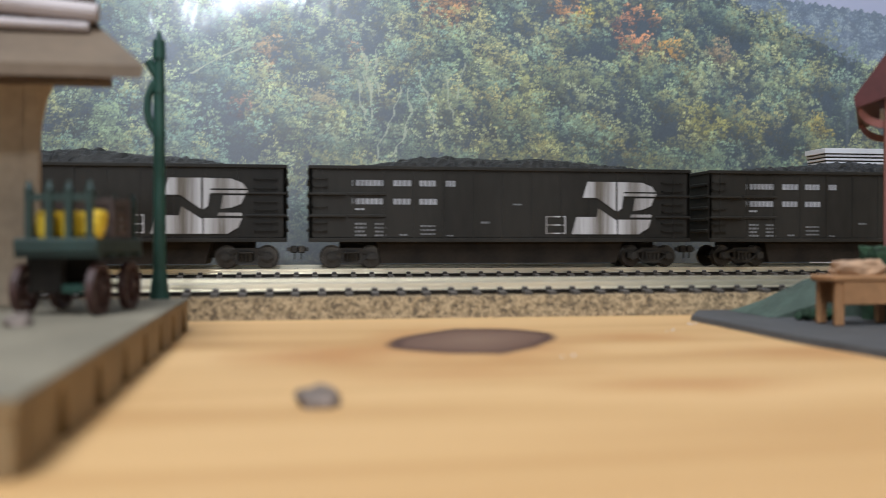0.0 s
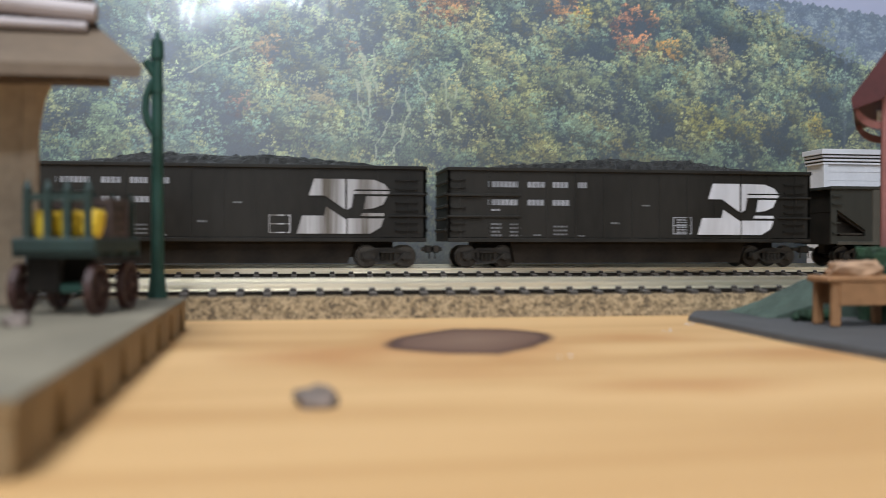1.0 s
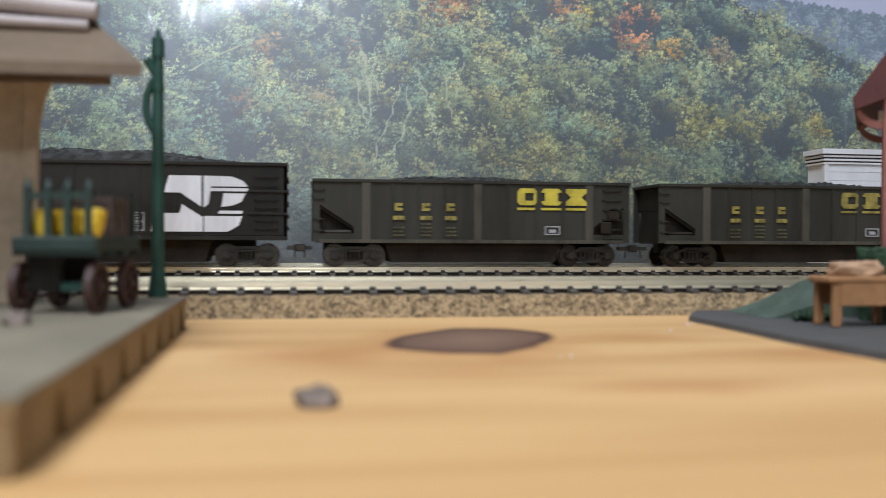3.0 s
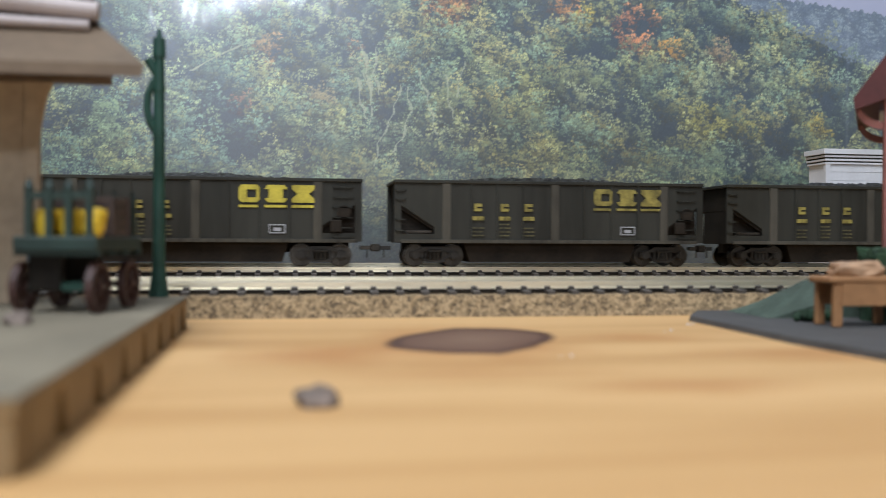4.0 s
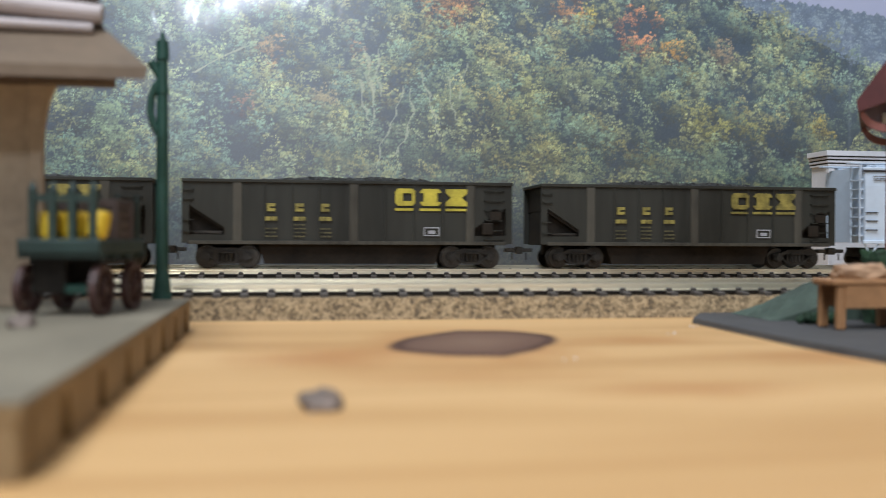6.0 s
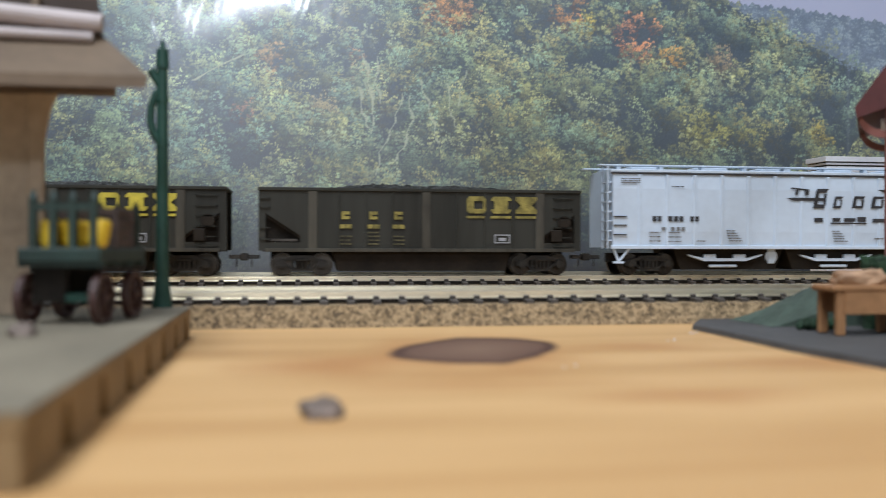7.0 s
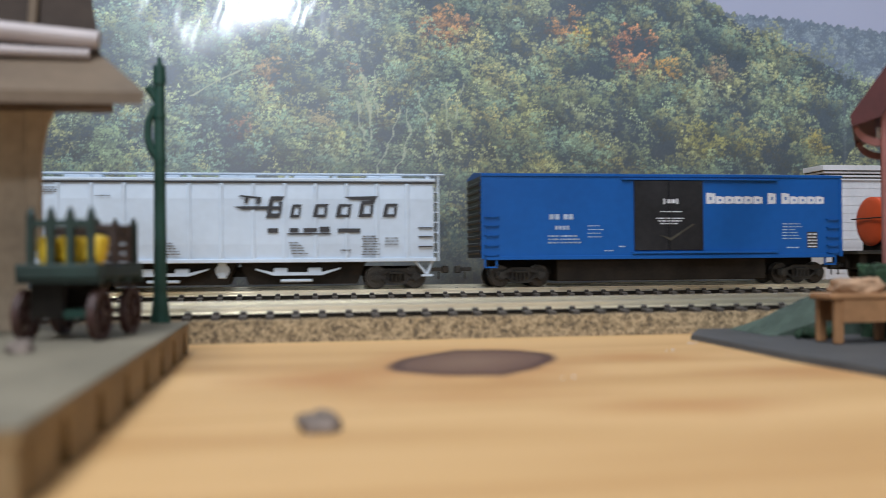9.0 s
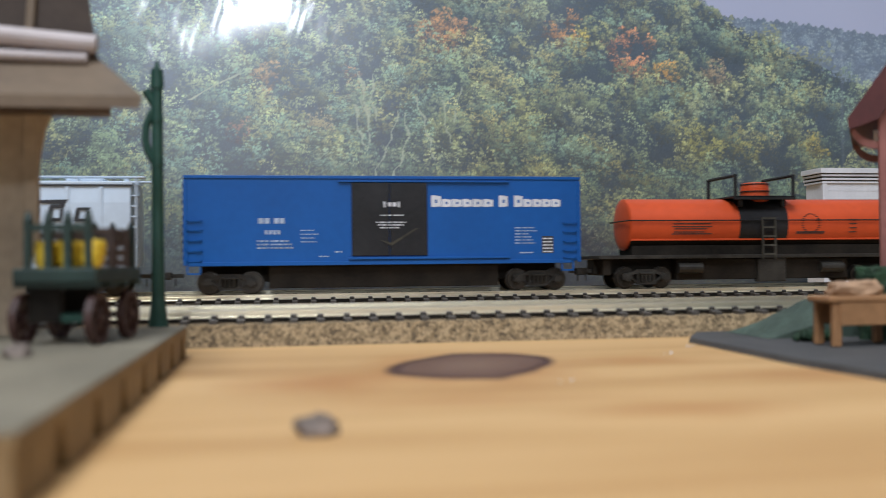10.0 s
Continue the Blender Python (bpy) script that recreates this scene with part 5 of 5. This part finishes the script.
def crates():
    for x, y, w, d, h in ((0.5, -4.0, 9, 8.6, 8.6), (7.0, 5.2, 8, 8, 8.2)):
        c = thing("crate", 0, 0, 0, "dark brown slatted wooden crate on the cart", "crate", "crates on the cart")
        c.matrix_basis = on_cart(x, y, 16.05)
        for k in range(4):
            bm = bmesh.new()
            z = h * k / 4
            box(bm, -w / 2, w / 2, -d / 2, d / 2, z + 0.15, z + h / 4 - 0.15, 0.15)
            part("slat", bm, M_CRATE, c)
        for sx in (-1, 1):
            for sy in (-1, 1):
                bm = bmesh.new()
                box(bm, sx * w / 2 - 0.5, sx * w / 2 + 0.5, sy * d / 2 - 0.5, sy * d / 2 + 0.5, 0, h, 0.1)
                part("corner_post", bm, M_CRATE, c)


# ---- shelter corner on the other side ----
def pavement():
    bm = bmesh.new()
    outline = [(123.5, 276), (118.0, 266), (117.6, 250), (117.4, 238), (117.0, 220), (116.4, 206), (117.0, 192), (118.5, 176), (118, 150), (330, 150), (330, 290), (132, 291)]
    lo = [bm.verts.new((x, y, 0)) for x, y in outline]
    hi = [bm.verts.new((x + 0.4, y, 1.5 + 0.2 * noise.noise((x * 0.2, y * 0.2, 0)))) for x, y in outline]
    bm.faces.new(hi)
    bm.faces.new(lo[::-1])
    n = len(outline)
    for i in range(n):
        bm.faces.new((lo[i], lo[(i + 1) % n], hi[(i + 1) % n], hi[i]))
    tagged(part("pavement", bm, M_SLAB), "grey card pavement base with a ragged edge", "pavement", kind="structure")


def grass_bank():
    bm = bmesh.new()
    nx, ny = 40, 16
    g = []
    for i in range(nx + 1):
        x = 138 + 120 * (i / nx) ** 1.4
        g.append([])
        for j in range(ny + 1):
            y = 256 + 28 * j / ny
            rise = min(1.0, max(0.0, (x - 140) / 22)) * 11.5 * math.sin(math.pi * (0.12 + 0.76 * j / ny)) ** 0.6
            g[-1].append(bm.verts.new((x, y + 0.8 * noise.noise((x * 0.1, j, 3)), 1.6 + rise + 0.35 * noise.noise((x * 0.5, y * 0.5, 0)))))
    for a, b in zip(g, g[1:]):
        for j in range(ny):
            bm.faces.new((a[j], b[j], b[j + 1], a[j + 1]))
    for row in (0, ny):
        foot = [bm.verts.new((g[i][row].co.x, g[i][row].co.y, 1.2)) for i in range(nx + 1)]
        for i in range(nx):
            bm.faces.new((g[i][row], g[i + 1][row], foot[i + 1], foot[i]))
    tagged(part("grass_bank", bm, M_BANK), "grey-green flocked grass bank beside the pavement", "bank")


def tuft(name, x, y, z, rx, ry, h, n, label, category):
    bm = bmesh.new()
    rng = random.Random(name + str(x))
    for _ in range(n):
        a, r = rng.uniform(0, 6.283), math.sqrt(rng.random())
        px, py = rx * r * math.cos(a), ry * r * math.sin(a)
        hz = h * rng.uniform(0.55, 1.0)
        m = Matrix.Translation((px, py, hz * rng.uniform(0.25, 0.85))) @ Euler((rng.uniform(0, 6), rng.uniform(0, 6), rng.uniform(0, 6))).to_matrix().to_4x4()
        bmesh.ops.create_icosphere(bm, subdivisions=1, radius=rng.uniform(0.6, 1.3), matrix=m)
    ob = part(name, bm, M_HEDGE)
    ob.location = (x * MM, y * MM, z * MM)
    return tagged(ob, label, category)


def hedge():
    """A clipped block with a flocked skin."""
    bm = bmesh.new()
    bmesh.ops.create_cube(bm, size=1.0)
    bmesh.ops.subdivide_edges(bm, edges=bm.edges[:], cuts=24, use_grid_fill=True)
    for v in bm.verts:
        p = Vector((v.co.x * 36, v.co.y * 9, (v.co.z + 0.5) * 20.8))
        n = noise.noise(p * 0.35) * 0.7 + noise.noise(p * 1.2) * 0.5
        v.co = p + Vector((v.co.x * 2 * n, v.co.y * 2 * n, n * (v.co.z + 0.5)))
    ob = part("hedge", bm, M_HEDGE, None, "", True)
    ob.location = (180.5 * MM, 244 * MM, 1.5 * MM)
    tagged(ob, "dark green clipped flock hedge behind the bench", "hedge")


def bench():
    b = thing("bench", 150, 231, 1.6, "tan wooden park bench with a deep apron", "bench")
    bm = bmesh.new()
    box(bm, -10.5, 34, -5.6, 5.6, 11.6, 13.4, 0.5)
    part("seat", bm, M_BENCH, b)
    for y in (-4.8, 4.0):
        bm = bmesh.new()
        box(bm, -7, 33, y - 0.6, y + 0.9, 5.6, 11.6, 0.2)
        part("apron", bm, M_BENCH, b)
    for x in (-9, 8.5, 21, 30):
        for y in (-4.9, 3.4):
            bm = bmesh.new()
            box(bm, x, x + 2.6, y, y + 1.7, 0, 11.6, 0.3)
            part("leg", bm, M_BENCH, b)
    bm = bmesh.new()
    bmesh.ops.create_icosphere(bm, subdivisions=4, radius=1)
    for v in bm.verts:
        n = 1 + 0.16 * noise.noise(v.co * 1.9) + 0.07 * noise.noise(v.co * 4.5)
        v.co = Vector((max(-0.85, min(0.85, v.co.x)) * 8.2, max(-0.8, min(0.8, v.co.y)) * 5.2, max(-0.62, min(0.7, v.co.z)) * 3.0 + 1.8)) * n
    s = part("sack", bm, M_BUNDLE, None, "", True)
    s.location = (150.5 * MM, 231 * MM, 15.0 * MM)
    tagged(s, "lumpy pinkish-tan sack lying on the bench", "sack")


def shelter():
    """Built in its own axes; it stands turned on the pavement."""
    s = thing("shelter", 172.0, 252, 1.5, "barn-red wooden shelter with a steep roof", "building")
    k5 = 1.24
    s.rotation_euler = (0, 0, radians(-34))
    for y in (0, 34):
        bm = bmesh.new()
        box(bm, 0.4, 4.6, y - 2, y + 2, 0, 57, 0.3)
        bmesh.ops.scale(bm, vec=(k5, k5, k5), verts=bm.verts)
        part("post", bm, M_REDPOST, s)
        bm = bmesh.new()
        pts = []
        for k in range(9):
            a = k / 8 * math.pi / 2
            pts.append((0.8 - 6.4 * math.cos(a), 50.6 - 5.4 * math.sin(a)))
        prism(bm, pts + [(x + 0.5, z + 1.7) for x, z in pts[::-1]], y - 0.9, y + 0.9)
        bmesh.ops.scale(bm, vec=(k5, k5, k5), verts=bm.verts)
        part("bracket", bm, M_REDPOST, s)
    bm = bmesh.new()
    prism(bm, [(-6.3, 52.6), (-5.9, 49.9), (0.5, 52.0), (42, 112), (42, 120)], -4, 44)
    bmesh.ops.scale(bm, vec=(k5, k5, k5), verts=bm.verts)
    roof = part("roof", bm, M_RED, s)
    for k in range(12):
        bm = bmesh.new()
        y = -3 + k * 4
        prism(bm, [(-6.2, 52.9), (-6.0, 52.4), (42, 120), (41.8, 120.8)], y, y + 0.8)
        bmesh.ops.scale(bm, vec=(k5, k5, k5), verts=bm.verts)
        part("batten", bm, M_RED, roof)
    bm = bmesh.new()
    prism(bm, [(-0.6, 50.6), (16, 50.6), (16, 48.8), (0.4, 48.8)], 6, 30)
    prism(bm, [(1.0, 48.8), (16, 48.8), (16, 45), (2, 45)], 8, 28)
    bmesh.ops.scale(bm, vec=(k5, k5, k5), verts=bm.verts)
    part("cornice", bm, M_SIDING, s, "white moulded cornice under the roof")


def clapboard_building():
    b = thing("clapboard_building", 0, 0, 0, "white clapboard building with a stepped cornice", "building")
    x0, x1, y0, y1 = 305.6, 520, 500, 519
    bm = bmesh.new()
    box(bm, x0 + 0.6, x1, y0 + 0.8, y1, 0, 71)
    part("wall", bm, M_SIDING, b)
    bm = bmesh.new()
    box(bm, x0 + 0.2, x1, y0 - 0.2, y0 + 1, 0, 10)
    part("foundation", bm, M_UNDER, b, "dark foundation wall")
    for k in range(2, 14):
        bm = bmesh.new()
        z = k * 5.0
        along_x(bm, [(y0 + 0.0, z + 0.02), (y0 + 0.85, z + 0.02), (y0 + 0.85, z + 4.98), (y0 + 0.15, z + 4.98)], x0 + 0.6, x1)
        part("board", bm, M_SIDING, b)
    bm = bmesh.new()
    box(bm, x0 - 0.4, x0 + 2.4, y0 - 0.7, y0 + 2, 10, 70.5, 0.2)
    part("corner_board", bm, M_SIDING, b)
    # every second course is coloured dark, shade of the gaps painted in
    for z, d, h, m in ((69.4, 0.9, 1.1, M_SIDING), (70.5, 0.5, 0.8, M_GRIME_SHADE), (71.3, 1.4, 1.2, M_SIDING), (72.5, 0.9, 0.9, M_GRIME_SHADE), (73.4, 1.9, 1.2, M_SIDING), (74.6, 1.5, 0.6, M_GRIME_SHADE), (75.2, 2.8, 3.0, M_SIDING)):
        bm = bmesh.new()
        box(bm, x0 - d, x1, y0 - d, y1, z, z + h, 0.15)
        part("cornice", bm, m, b, "" if m == M_SIDING else "cornice course coloured dark for its shadow gap")


def stone():
    bm = bmesh.new()
    bmesh.ops.create_icosphere(bm, subdivisions=4, radius=1)
    for v in bm.verts:
        n = 1 + 0.35 * noise.noise(v.co * 1.6 + Vector((3, 1, 0))) + 0.15 * noise.noise(v.co * 4)
        v.co = Vector((v.co.x * 3.3, v.co.y * 2.6, max(v.co.z, -0.3) * 2.2 + 0.65)) * n
    ob = part("stone", bm, M_ROCK, None, "", True)
    ob.location = (3.2 * MM, 136 * MM, 0)
    tagged(ob, "small rough grey stone lying on the bare board", "stone")
    rng = random.Random(4)
    bm = bmesh.new()
    for x, y in ((56, 186), (99, 236), (114, 254)):
        for _ in range(3):
            bmesh.ops.create_icosphere(bm, subdivisions=1, radius=rng.uniform(0.15, 0.35), matrix=Matrix.Translation((x + rng.uniform(-2, 2), y + rng.uniform(-2, 2), 0.1)))
    tagged(part("crumbs", bm, M_SIDING), "pale crumbs of scenery material on the board", "crumbs", kind="stuff")
    bm = bmesh.new()
    bmesh.ops.create_icosphere(bm, subdivisions=3, radius=1)
    for v in bm.verts:
        v.co = Vector((v.co.x * 2.6, v.co.y * 2.2, max(v.co.z, -0.3) * 1.9 + 0.55)) * (1 + 0.3 * noise.noise(v.co * 1.7))
    ob = part("stone", bm, M_ROCK, None, "", True)
    ob.location = (-49.5 * MM, 178 * MM, 8.6 * MM)
    tagged(ob, "small grey lump lying on the platform deck", "stone")


# ---- build ----
room()
table()
backdrop()
cork("roadbed", 286.8, 330, -420, 420, 6.6, 0.6)
cork("roadbed", 406.5, 454, -420, 640, 7.4, 1.2)
track(300, 316.5, 10.7, 11.6, -420, 420, -8.5 - 8.3 * 40, 8.3, "silver rails on black ties, nearer empty track")
track(421.5, 438, 11.9, 13.2, -420, 640, 0.3 - 8.4 * 40, 8.4, "silver rails on black ties under the train")
platform()
station()
signal_post()
baggage_cart()
barrels()
crates()
pavement()
grass_bank()
tuft("shrub", 147, 246, 1.6, 6, 3, 3.2, 120, "low dark green flock tuft behind the bench", "shrub")
hedge()
bench()
shelter()
clapboard_building()
stone()
CARS = [gondola(-181, "black coal gondola with faded white emblem", M_FADED, M_DIM, 1, False),
        gondola(5.8, "weathered black coal gondola with peeling emblem", M_FADED, M_LETTER, 2, False),
        gondola(192.3, "black coal gondola with crisp white emblem", M_WHITE, M_LETTER, 3, True)]
CARS += [hopper(380.5, "grimy black coal hopper with bright yellow markings", M_YELLOW, 1), hopper(541, "grimy black coal hopper with worn yellow markings", M_YDIM, 2),
         hopper(699.2, "dusty black coal hopper with yellow markings", M_YELLOW, 3), hopper(858.8, "dusty black coal hopper with dull yellow markings", M_YDIM, 4)]
CARS += [covered_hopper(1019.2), boxcar(1214.4), tank_car(1417.5)]


def gone(t):
    """How far the train has rolled at t seconds, in millimetres."""
    return 0.97867 * (126.6 * t + 0.025 * t ** 3)


def motions():
    times = [i * 0.5 for i in range(21)]
    turns = [i * 10.0 / 168 for i in range(169)]
    for car in CARS:
        x, y, z = car.location
        walk(car, [(t, pose(x - gone(t) * MM, y, z)) for t in times])
        for w in car.children_recursive:
            if w.name.startswith("wheelset"):
                wx, wy, wz = w.location
                walk(w, [(t, pose(wx, wy, wz, 0, -math.degrees(gone(frame_time(t)) / 4.8), 0)) for t in turns])


def frame_time(t):
    return round(t * FPS) / FPS


motions()
